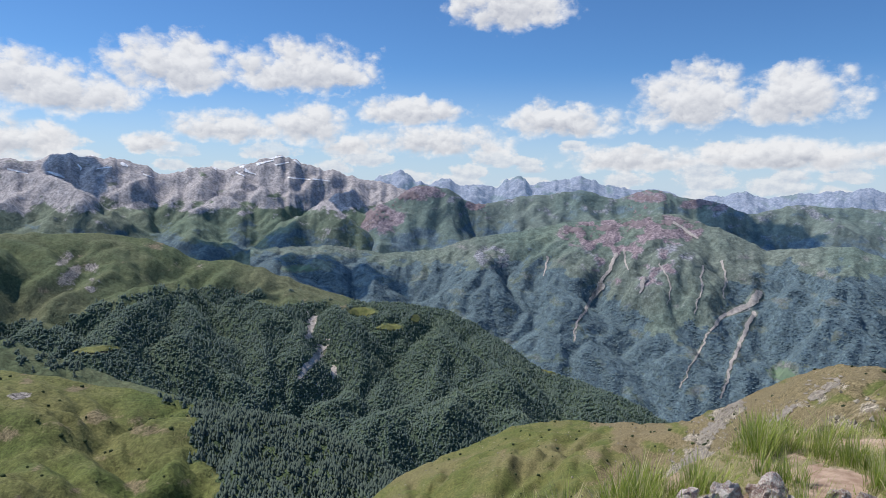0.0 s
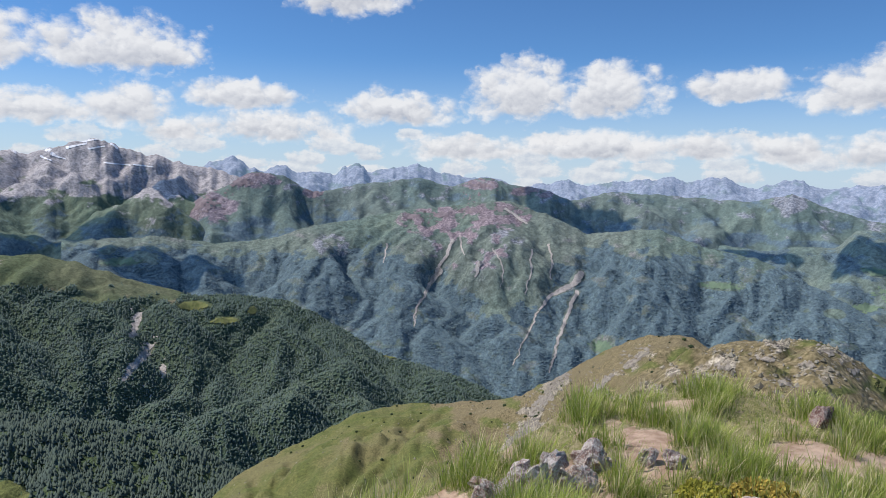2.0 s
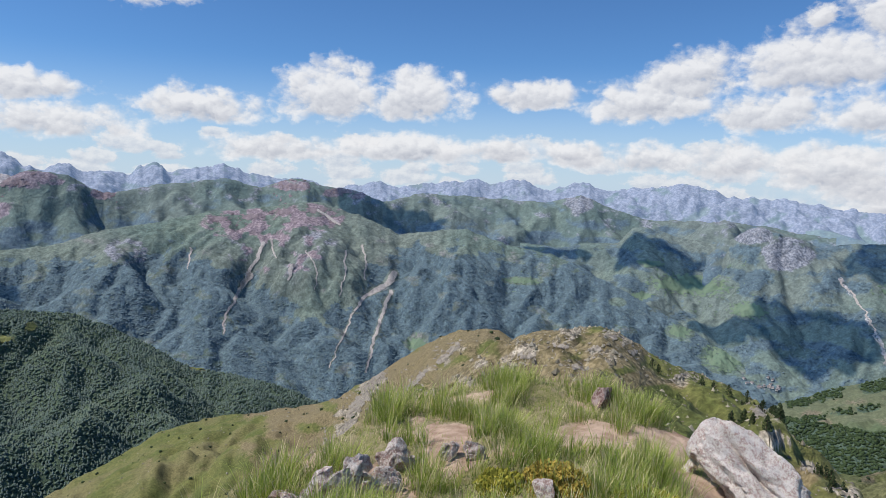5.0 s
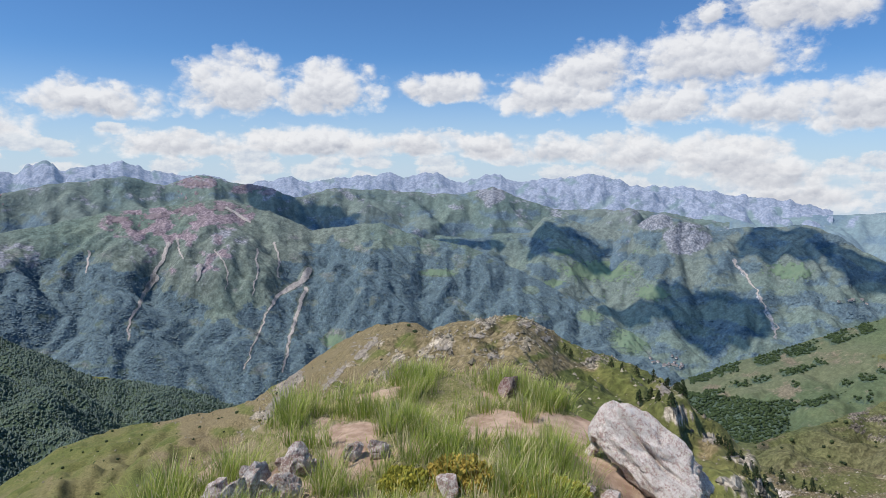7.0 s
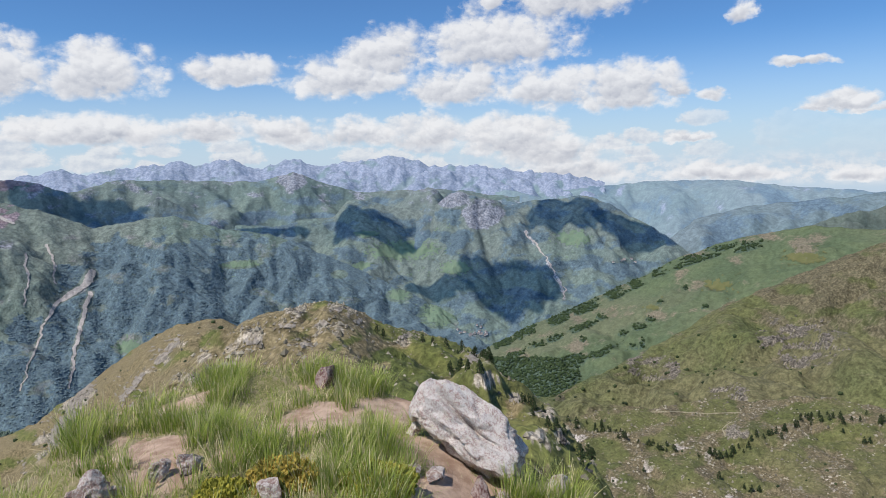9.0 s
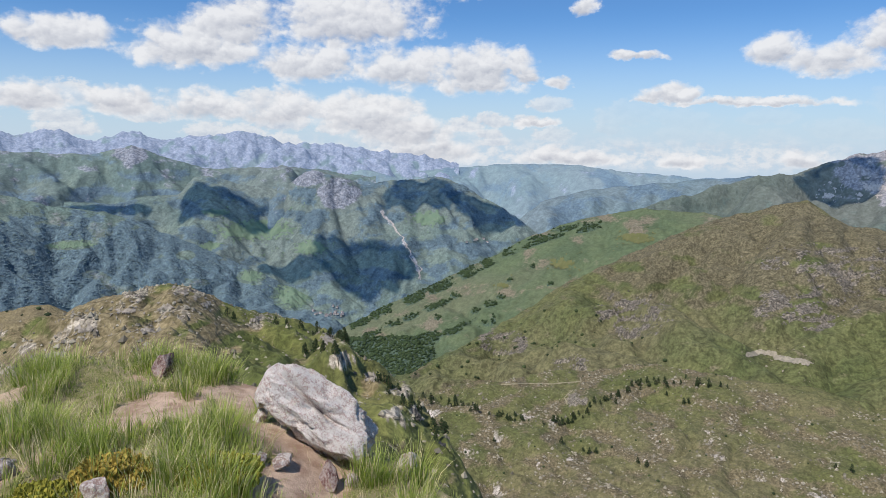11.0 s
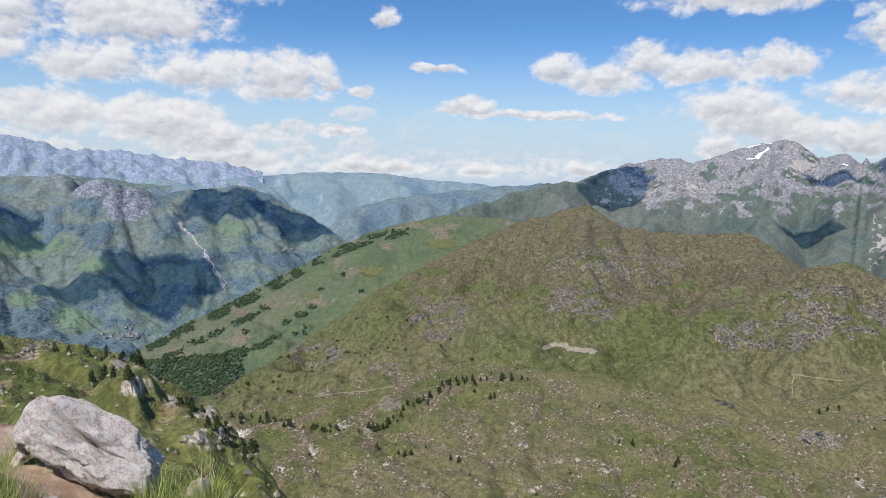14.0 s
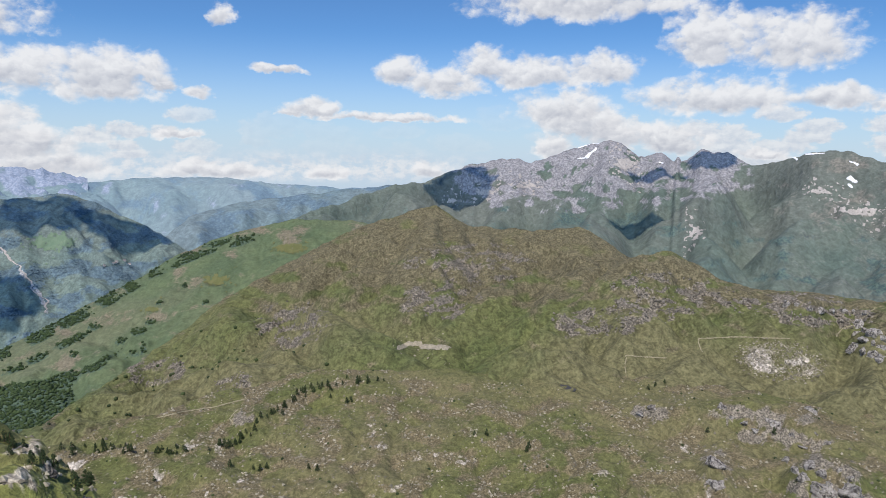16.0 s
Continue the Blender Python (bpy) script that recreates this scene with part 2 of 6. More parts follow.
def grid_mesh(name, X, Y, Z, masks=None):
    """A sheet of quads over a grid of rows and columns, with named point masks."""
    nr, nc = X.shape
    me = bpy.data.meshes.new(name)
    co = np.stack((X, Y, Z), -1).astype(np.float32)
    idx = np.arange(nr * nc, dtype=np.int32).reshape(nr, nc)
    quads = np.stack((idx[:-1, :-1], idx[:-1, 1:], idx[1:, 1:], idx[1:, :-1]), -1).reshape(-1, 4)
    set_mesh(me, co.reshape(-1, 3), quads)
    for key, val in (masks or {}).items():
        me.attributes.new(key, "FLOAT", "POINT").data.foreach_set("value", np.broadcast_to(val, X.shape).astype(np.float32).ravel())
    return me


def set_mesh(me, verts, faces, smooth_faces=True):
    n = faces.shape[1]
    me.vertices.add(len(verts))
    me.vertices.foreach_set("co", np.ascontiguousarray(verts, np.float32).ravel())
    me.loops.add(faces.size)
    me.loops.foreach_set("vertex_index", np.ascontiguousarray(faces, np.int32).ravel())
    me.polygons.add(len(faces))
    me.polygons.foreach_set("loop_start", np.arange(0, faces.size, n, dtype=np.int32))
    me.polygons.foreach_set("use_smooth", np.full(len(faces), smooth_faces))
    me.update(calc_edges=True)
    return me


def polar(az, el, r):
    """A place from a bearing and a height angle in degrees and a level distance, as seen from the first stand."""
    a = np.radians(az)
    return r * np.sin(a), r * np.cos(a), r * np.tan(np.radians(el))


def blob(az, el, a, e, w, h, soft=0.5):
    return smooth(1 - np.sqrt(((az - a) / w) ** 2 + ((el - e) / h) ** 2), 0, soft)


def spot_of(*blobs):
    """Cover made of soft ellipses: bearing, height, half width, half height."""
    return lambda a, e: sum(blob(a, e, *b, 0.8) for b in blobs)


def way_of(points, w0, w1=None):
    return lambda a, e: streak(a, e, points, w0, w1)


def streak(az, el, pts, w0, w1=None):
    """A band along a broken line of (bearing, height), from width w0 to w1."""
    best, w1 = 0.0, w1 or w0
    for i in range(len(pts) - 1):
        (a0, e0), (a1, e1) = pts[i], pts[i + 1]
        k = np.clip(((az - a0) * (a1 - a0) + (el - e0) * (e1 - e0)) / ((a1 - a0) ** 2 + (e1 - e0) ** 2), 0, 1)
        d = np.hypot(az - a0 - k * (a1 - a0), el - e0 - k * (e1 - e0))
        w = w0 + (w1 - w0) * (i + k) / (len(pts) - 1)
        best = np.maximum(best, smooth(d / w, 1.3, 0.5))
    return best


class Land:
    """A hill or range round the viewer: rows from its foot up to its crest and over it, columns by bearing."""

    def __init__(self, name, crest, foot, step, rows, power=1.0, jag=0.0, jag_f=1.0, rough=0.0, size=100.0, spur=0.0, spur_f=0.2, drop=0.5, hold=0.25, lumps=(), far=1.0, seed=0.0):
        c, f = np.array(crest, float), np.array(foot, float)
        az = np.arange(c[0, 0], c[-1, 0] + step / 2, step)
        ec, rc = np.interp(az, c[:, 0], c[:, 1]), np.interp(az, c[:, 0], c[:, 2])
        ef, rf = np.interp(az, f[:, 0], f[:, 1]), np.interp(az, f[:, 0], f[:, 2])
        ker = max(1, int(0.5 / step))
        rc = np.convolve(np.pad(rc, ker * 3, "edge"), np.ones(ker * 6 + 1) / (ker * 6 + 1), "valid")
        ec = ec + jag * fbm(az * jag_f + seed, seed * 1.7 + 0 * az, 0.0, 6, 0.55)
        zf, zc = rf * np.tan(np.radians(ef)), rc * np.tan(np.radians(ec))
        nb = max(4, rows // 8)
        s = np.concatenate((np.linspace(0, 1, rows), 1 + 0.5 * (np.arange(1, nb + 1) / nb) ** 1.5))
        S, A = np.meshgrid(s, az, indexing="ij")
        up = np.minimum(S, 1)
        R = rf + (rc - rf) * up + far * np.abs(rc - rf) * np.maximum(S - 1, 0)
        Z = zf + (zc - zf) * up ** power - far * np.abs(rc - rf) * drop * np.maximum(S - 1, 0) ** 0.8
        X, Y = R * np.sin(np.radians(A)), R * np.cos(np.radians(A))
        win = smooth(S, 0, 0.3) * (hold + (1 - hold) * smooth(1 - up, 0.0, 0.3))
        q = seed + 3.1
        self.fine = fbm(X / size + q, Y / size, q, 5, 0.52)
        self.gully = 0.42 + 0 * Z
        Z = Z + rough * win * self.fine
        if spur:
            cut = 1.5 * spur
            wide = 8.0 * cut
            wx, wy = X + 0.5 * wide * fbm(X / wide, Y / wide, q + 9, 2), Y + 0.5 * wide * fbm(X / wide, Y / wide, q + 5, 2)
            swell = fbm(wx / wide + q, wy / wide - q, q, 4, 0.5)
            Z = Z + 1.3 * cut * win * swell
            # brooks follow the swells and the lie of the beds, aslant the slope
            bed = 2.6 * cut * swell + 4.5 * cut * fbm(X / (3.2 * wide) - q, Y / (3.2 * wide) + q, q, 2) + 0.5 * cut * fbm(X * 6 / wide, Y * 6 / wide, q, 3)
            down = self.drain(Z + bed, rows, cut, step, R)
            D = down * (hold * 0.5 + (1 - hold * 0.5) * smooth(1 - up, 0.0, 0.12))
            Z = Z - D + 0.25 * cut * win * np.sin(np.pi * up)
            self.gully = np.clip(0.42 + 0.15 * (down - down.mean()) / (down.std() + 1e-6), 0, 1)
        for a, e, w, h, rise in lumps:
            el0 = np.degrees(np.arctan2(Z, R))
            Z = Z + rise * np.exp(-(((A - a) / w) ** 2 + ((el0 - e) / h) ** 2)) * (1 + 0.6 * fbm(X / (size * 0.5), Y / (size * 0.5), 0.0, 4))
        self.name, self.A, self.S, self.X, self.Y, self.Z, self.R = name, A, S, X, Y, Z, R
        self.E = np.degrees(np.arctan2(Z, np.hypot(X, Y)))
        gx = np.stack(np.gradient(np.stack((X, Y, Z), -1), axis=1), 0)
        gy = np.stack(np.gradient(np.stack((X, Y, Z), -1), axis=0), 0)
        n = np.cross(gx, gy)
        n /= np.linalg.norm(n, axis=-1)[..., None] + 1e-9
        self.steep = 1 - np.abs(n[..., 2])
        k = 0.1 / step
        self.n1 = fbm(A * 0.8 * k + q, self.E * 1.5 * k, 0.0, 4, 0.55)
        self.n2 = fbm(A * 0.35 - q, self.E * 0.8, 0.0, 4, 0.5)

    @staticmethod
    def drain(Z, rows, cut, step, R):
        """Depth worn by running water: brooks gather down the sheet and cut side valleys with straight walls."""
        n, m = Z.shape
        H, total = Z.copy(), np.zeros_like(Z)
        dx = R * math.radians(step)
        dy = np.abs(np.gradient(R, axis=0)) + 0.05 * dx
        cols = np.arange(m)
        for share in (0.55, 0.45):
            acc = np.ones_like(Z)
            for i in range(rows - 1, 0, -1):
                fall, to = None, None
                for d in (0, -1, 1, -2, 2):
                    k = np.clip(cols + d, 0, m - 1)
                    f = (H[i] - H[i - 1, k]) / np.hypot(dy[i], d * dx[i])
                    if fall is None:
                        fall, to = f, k
                    else:
                        better = f > fall
                        fall, to = np.where(better, f, fall), np.where(better, k, to)
                acc[i - 1] += np.bincount(to, acc[i], m)
            D = share * cut * np.minimum((np.maximum(acc - 25, 0) / np.percentile(acc[: rows // 2], 97.5)) ** 0.5, 1.3)
            D[rows:] = 0
            wall = 0.62 * share
            for _ in range(40):
                P = np.pad(D, 1, "edge")
                D = np.maximum(D, np.maximum(P[1:-1, :-2], P[1:-1, 2:]) - wall * dx)
                D = np.maximum(D, np.maximum(P[:-2, 1:-1], P[2:, 1:-1]) - wall * dy)
                D = np.maximum(D, np.maximum(np.maximum(P[:-2, :-2], P[2:, 2:]), np.maximum(P[2:, :-2], P[:-2, 2:])) - wall * np.hypot(dx, dy))
            for _ in range(3):
                P = np.pad(D, 1, "edge")
                D = 0.4 * D + 0.15 * (P[1:-1, :-2] + P[1:-1, 2:] + P[:-2, 1:-1] + P[2:, 1:-1])
            H, total = H - D, total + D
        return total

    def build(self, material, masks, label, category, kind="", name=None):
        ob = new(name or self.name, grid_mesh(self.name, self.X, self.Y, self.Z, masks))
        ob.data.materials.append(material)
        self.ob = ob
        return tagged(ob, label, category, "", kind)

    def patch(self, name, shape, mat, label="", fine=4, lift=0.0005, ragged=0.5, wander=0.0):
        """A thin cover of snow, scree, turf or trodden earth that lies on this land, as its part. shape: cover by bearing and height."""
        hit = shape(self.A, self.E) * (self.S <= 1.0)
        rows, cols = np.flatnonzero(hit.max(1) > 0.02), np.flatnonzero(hit.max(0) > 0.02)
        if not len(rows):
            return
        r0, r1 = max(rows[0] - 2, 0), min(rows[-1] + 3, self.A.shape[0])
        c0, c1 = max(cols[0] - 2, 0), min(cols[-1] + 3, self.A.shape[1])
        i, j = np.arange(r0, r1 - 1, 1 / fine), np.arange(c0, c1 - 1, 1 / fine)
        i0, j0 = i.astype(int), j.astype(int)
        u, v = (i - i0)[:, None], (j - j0)[None]

        def up(Q):
            a, b = Q[i0][:, j0], Q[i0 + 1][:, j0]
            c, d = Q[i0][:, j0 + 1], Q[i0 + 1][:, j0 + 1]
            return (a * (1 - u) + b * u) * (1 - v) + (c * (1 - u) + d * u) * v
        X, Y, Z, A, E = (up(Q) for Q in (self.X, self.Y, self.Z, self.A, self.E))
        R = np.hypot(X, Y)
        m = shape(A + wander * fbm(E * 1.1, 0.2 * A, 5.0, 3), E) + ragged * fbm(A * 2.6, E * 4.6, 2.0, 5, 0.6)
        keep = (m[:-1, :-1] + m[1:, 1:] + m[1:, :-1] + m[:-1, 1:]) / 4 > 0.45
        if keep.sum() < 4:
            return
        idx = np.arange(X.size).reshape(X.shape)
        quads = np.stack((idx[:-1, :-1], idx[:-1, 1:], idx[1:, 1:], idx[1:, :-1]), -1)[keep]
        used, inv = np.unique(quads, return_inverse=True)
        co = np.stack((X.ravel() * (1 - lift), Y.ravel() * (1 - lift), (Z + R * lift).ravel()), -1)[used]
        ob = new(name, set_mesh(bpy.data.meshes.new(name), co, inv.reshape(quads.shape)))
        ob.data.materials.append(mat)
        ob.parent = self.ob
        return tagged(ob, label)

    def height(self, x, y):
        """The sheet's height at a place."""
        a, r = math.degrees(math.atan2(x, y)), math.hypot(x, y)
        j = int(np.argmin(np.abs(self.A[0] - a)))
        k = self.S[:, 0] <= 1.3
        return float(np.interp(r, self.R[k, j], self.Z[k, j]))

    def spot(self, az, el):
        """The place on the near side at a bearing and height angle."""
        j = int(np.argmin(np.abs(self.A[0] - az)))
        k = np.flatnonzero(self.S[:, 0] <= 1.0)
        i = int(k[np.argmin(np.abs(self.E[k, j] - el))])
        return float(self.X[i, j]), float(self.Y[i, j]), float(self.Z[i, j])

    def spots(self, weight, count):
        """Random places on the near side, by weight per ground area."""
        X, Y, Z = self.X, self.Y, self.Z
        area = np.abs(np.gradient(self.R, axis=0) * self.R * np.radians(self.A[0, 1] - self.A[0, 0])) + 1e-9
        p = (area * weight * (self.S <= 1.02)).ravel()
        pick = rng.choice(p.size, count, p=p / p.sum())
        i, j = np.unravel_index(pick, X.shape)
        i2, j2 = np.minimum(i + 1, X.shape[0] - 1), np.minimum(j + 1, X.shape[1] - 1)
        u, v = rng.random(count), rng.random(count)

        def at(Q):
            return (Q[i, j] * (1 - u) + Q[i2, j] * u) * (1 - v) + (Q[i, j2] * (1 - u) + Q[i2, j2] * u) * v
        return np.stack((at(X), at(Y), at(Z)), -1)


def scatter(name, template, faces, places, sizes, tall=None, turn=None, jitter=0.0, soft=False):
    """Many small alike bodies joined in one mesh."""
    n, v = len(places), len(template)
    ang = rng.random(n) * 6.283 if turn is None else turn
    c, s = np.cos(ang)[:, None], np.sin(ang)[:, None]
    t = np.repeat(template[None], n, 0)
    if jitter:
        t = t * (1 + jitter * rng.normal(size=t.shape))
    k = np.asarray(sizes)[:, None]
    h = k if tall is None else np.asarray(tall)[:, None]
    x, y, z = t[..., 0] * k, t[..., 1] * k, t[..., 2] * h
    verts = np.stack((x * c - y * s, x * s + y * c, z), -1) + places[:, None, :]
    fs = faces[None] + (np.arange(n) * v)[:, None, None]
    me = bpy.data.meshes.new(name)
    return set_mesh(me, verts.reshape(-1, 3), fs.reshape(-1, faces.shape[1]), soft)


def cone_tree(sides=6, tiers=2):
    vs, fs = [], []
    for k in range(tiers):
        z0, z1 = 0.12 + 0.38 * k / max(1, tiers - 1) * (tiers > 1), 0.62 + 0.38 * k / max(1, tiers - 1) if tiers > 1 else 1.0
        r = 0.24 * (1 - 0.38 * k)
        b = len(vs)
        for i in range(sides):
            a = 6.2832 * (i + 0.5 * k) / sides
            vs.append((r * math.cos(a), r * math.sin(a), z0 + 0.05 * (i % 2)))
        vs.append((0, 0, z1))
        fs += [(b + i, b + (i + 1) % sides, b + sides) for i in range(sides)]
    return np.array(vs), np.array(fs)


def nugget():
    """Eight-sided little body for stones and crowns far off."""
    vs = np.array([(0.5, 0, 0.28), (-0.5, 0, 0.28), (0, 0.5, 0.28), (0, -0.5, 0.28), (0.05, 0.05, 0.72), (0, 0, -0.1)])
    fs = np.array([(0, 2, 4), (2, 1, 4), (1, 3, 4), (3, 0, 4), (2, 0, 5), (1, 2, 5), (3, 1, 5), (0, 3, 5)])
    return vs, fs


def lump(level=1, squash=0.8):
    bm = bmesh.new()
    bmesh.ops.create_icosphere(bm, subdivisions=level, radius=0.5)
    vs = np.array([v.co[:] for v in bm.verts])
    fs = np.array([[v.index for v in f.verts] for f in bm.faces])
    bm.free()
    vs[:, 2] = vs[:, 2] * squash + 0.25
    return vs, fs

# ---- materials ----
def material(name):
    m = bpy.data.materials.new(name)
    m.use_nodes = True
    t = Nodes(m.node_tree)
    t.n.clear()
    bsdf = t.add("ShaderNodeBsdfPrincipled")
    out = t.add("ShaderNodeOutputMaterial")
    t.l.new(bsdf.outputs[0], out.inputs[0])
    bsdf.inputs["Roughness"].default_value = 0.9
    bsdf.inputs["Specular IOR Level"].default_value = 0.2
    return m, t, bsdf, t.add("ShaderNodeTexCoord").outputs["Object"]


def attr(t, key):
    n = t.add("ShaderNodeAttribute")
    n.attribute_name = key
    return n.outputs["Fac"]


def bump(t, bsdf, height, dist, strength=1.0):
    b = t.add("ShaderNodeBump")
    b.inputs["Strength"].default_value, b.inputs["Distance"].default_value = strength, dist
    t.put(b.inputs["Height"], height)
    t.l.new(b.outputs[0], bsdf.inputs["Normal"])


def land_mat(name, size, pal, relief=1.0, haze_glow=None, grain_amount=1.0):
    """Ground of a hill: meadow, then woods, rock, scree, red rock, pale path and snow by the sheet's masks. size: metres of the finest mottling."""
    m, t, bsdf, co = material(name)
    n1 = t.noise(co, 1 / size, 4, 0.6, 0.4)
    n2 = t.noise(co, 1 / (size * 9), 6, 0.62)
    n3 = t.noise(co, 1 / (size * 40), 4, 0.55)
    fine = t.noise(co, 2.6 / size, 3, 0.6)
    ga, gb, gc = pal["grass"]
    col = t.mix(t.step(n2, 0.38, 0.62), ga, gb)
    col = t.mix(t.step(n3, 0.42, 0.62), col, gc)

    def lay(key, a, b, lo=0.35, hi=0.65, amount=0.7):
        nonlocal col
        mask = t.step(t.math("MULTIPLY_ADD", t.math("SUBTRACT", n1, 0.5), amount, attr(t, key)), lo, hi)
        col = t.mix(mask, col, t.mix(t.step(fine, 0.34, 0.66), a, b))
    for key in ("brown", "forest", "rock", "red", "scree", "snow"):
        if key in pal:
            lay(key, *pal[key])
    mottle = t.math("MULTIPLY", t.step(n1, 0.28, 0.70, 1 - 0.34 * grain_amount, 1 + 0.26 * grain_amount), t.step(fine, 0.3, 0.7, 1 - 0.22 * grain_amount, 1 + 0.2 * grain_amount))
    col = t.vmath("SCALE", col, mottle)
    t.put(bsdf.inputs["Base Color"], col)
    bump(t, bsdf, t.math("ADD", t.math("MULTIPLY", n1, 1.0), t.math("MULTIPLY", fine, 0.5)), size * relief * 0.5, 0.8)
    # Emission here is no lamp: it imitates haze over the farthest ranges.
    if haze_glow:
        bsdf.inputs["Emission Color"].default_value = (*haze_glow[:3], 1)
        bsdf.inputs["Emission Strength"].default_value = haze_glow[3]
    return m

# ---- the lie of the land ----
def mix3(a, b, k):
    return tuple(x + (y - x) * k for x, y in zip(a, b))


# Haze colour, mixed into the base colours of distant ground and leaves.
HAZE_BLUE = (0.17, 0.26, 0.40)
MEADOW = ((0.112, 0.134, 0.040), (0.152, 0.162, 0.055), (0.178, 0.168, 0.076))
WOOD = ((0.036, 0.062, 0.030), (0.078, 0.112, 0.042))
ROCK = ((0.13, 0.12, 0.11), (0.34, 0.32, 0.29))
SCREE = ((0.38, 0.35, 0.30), (0.52, 0.48, 0.42))
RED = ((0.20, 0.11, 0.092), (0.36, 0.25, 0.21))
BROWN = ((0.145, 0.123, 0.064), (0.208, 0.176, 0.100))
SNOW = ((0.74, 0.78, 0.84), (0.88, 0.90, 0.93))


def palette(k, woods=None, blue=HAZE_BLUE, **changes):
    """Ground colours with haze painted in, paler and bluer with k for far ranges."""
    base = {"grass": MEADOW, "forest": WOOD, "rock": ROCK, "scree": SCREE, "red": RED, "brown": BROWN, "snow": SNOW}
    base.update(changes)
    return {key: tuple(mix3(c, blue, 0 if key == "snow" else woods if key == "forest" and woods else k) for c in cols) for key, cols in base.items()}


GREEN = ((0.095, 0.135, 0.038), (0.132, 0.168, 0.050), (0.152, 0.168, 0.066))
HILLROCK = ((0.085, 0.076, 0.058), (0.245, 0.215, 0.165))
# First number in each palette: share of painted haze; second: share for woods.
m_near = land_mat("turf_of_the_ridge", 1.1, palette(0.0, rock=((0.22, 0.195, 0.15), (0.44, 0.40, 0.32)), grass=((0.108, 0.130, 0.038), (0.148, 0.157, 0.052), (0.178, 0.166, 0.074)), brown=((0.160, 0.134, 0.068), (0.232, 0.195, 0.112))))
m_slope = land_mat("stony_turf", 3.0, palette(0.02, rock=((0.10, 0.09, 0.07), (0.28, 0.25, 0.195)), grass=((0.098, 0.112, 0.034), (0.134, 0.139, 0.048), (0.156, 0.145, 0.066)), brown=((0.124, 0.104, 0.055), (0.184, 0.155, 0.088))))
m_pasture = land_mat("summer_pasture", 4.0, palette(0.02, grass=((0.084, 0.112, 0.026), (0.116, 0.140, 0.036), (0.146, 0.148, 0.050))))
m_hill = land_mat("hill_pasture", 6.0, palette(0.03, rock=HILLROCK, grass=((0.094, 0.112, 0.034), (0.128, 0.137, 0.046), (0.150, 0.142, 0.064)), brown=((0.112, 0.100, 0.050), (0.160, 0.140, 0.078))), 1.3, None, 1.15)
m_green = land_mat("green_flank", 9.0, palette(0.10, grass=((0.080, 0.112, 0.032), (0.105, 0.136, 0.042), (0.125, 0.140, 0.055))), 0.6, None, 0.6)
m_wood = land_mat("wooded_hill", 9.0, palette(0.08, grass=((0.072, 0.100, 0.030), (0.100, 0.125, 0.040), (0.120, 0.130, 0.054))), 0.8, None, 0.9)
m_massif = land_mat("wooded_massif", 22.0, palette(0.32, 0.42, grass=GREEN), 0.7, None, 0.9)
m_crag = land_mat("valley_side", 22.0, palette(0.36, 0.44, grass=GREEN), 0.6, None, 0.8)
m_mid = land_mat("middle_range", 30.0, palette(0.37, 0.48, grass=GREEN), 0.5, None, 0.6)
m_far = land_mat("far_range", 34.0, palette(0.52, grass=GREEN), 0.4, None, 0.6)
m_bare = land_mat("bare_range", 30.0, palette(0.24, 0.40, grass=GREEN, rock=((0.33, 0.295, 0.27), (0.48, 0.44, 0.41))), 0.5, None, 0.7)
# Also gives off pale blue, in place of the air before these ranges.
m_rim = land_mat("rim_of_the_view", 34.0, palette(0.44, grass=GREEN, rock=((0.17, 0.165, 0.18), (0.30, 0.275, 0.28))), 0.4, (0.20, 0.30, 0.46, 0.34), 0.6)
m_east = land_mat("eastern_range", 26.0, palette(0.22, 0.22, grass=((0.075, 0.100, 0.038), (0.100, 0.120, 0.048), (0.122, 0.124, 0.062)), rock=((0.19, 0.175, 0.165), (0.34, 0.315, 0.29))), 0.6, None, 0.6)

# valley floor, one sheet to the horizon
gr, ga = np.meshgrid(np.concatenate((np.linspace(2, 700, 20), np.linspace(800, 4900, 60))), np.linspace(-180, 180, 361), indexing="ij")
gx, gy = gr * np.sin(np.radians(ga)), gr * np.cos(np.radians(ga))
gz = -np.minimum(4 + 0.95 * gr, 900) + 25 * smooth(gr, 600, 1500) * fbm(gx / 400, gy / 400)
ground = new("ground", grid_mesh("ground", gx, gy, gz, {"forest": smooth(fbm(gx / 300, gy / 300, 4), -0.2, 0.1)}))
ground.data.materials.append(m_massif)
tagged(ground, "green wooded valley floor between the mountains", "ground", "", "structure")

# far rim with its jagged peaks
rim = Land("far_peaks", [(-10, 0.0, 4600), (-6.4, 0.1, 4600), (-3.8, 1.1, 4500), (-2.1, 0.4, 4600), (0.8, 0.2, 4600), (4.4, -0.2, 4600), (5.3, 0.5, 4600), (6.2, 0.65, 4600), (7.0, 0.5, 4600), (7.4, 0.1, 4600),
    (10.2, 0.6, 4600), (12.5, 0.4, 4600), (14.8, -0.3, 4600), (19.2, -0.5, 4600), (22.6, -0.6, 4600), (27.6, -0.3, 4600), (30.2, 0.0, 4600), (32.5, 0.15, 4600), (34.1, -0.3, 4600), (36.3, 0.05, 4600), (38, -0.5, 4600),
    (41.7, 0.3, 4600), (43.4, -0.3, 4600), (46.5, -0.2, 4600), (49.4, 0.35, 4550), (51.5, -0.3, 4550), (55.3, -0.7, 4550), (59, -1.1, 4550), (63.8, -1.7, 4600), (67, -2.3, 4700)],
    [(-10, -4, 3900), (67, -6, 3900)], 0.12, 60, 0.9, 0.5, 0.55, 75, 260, 22, 0.4, seed=2.2)
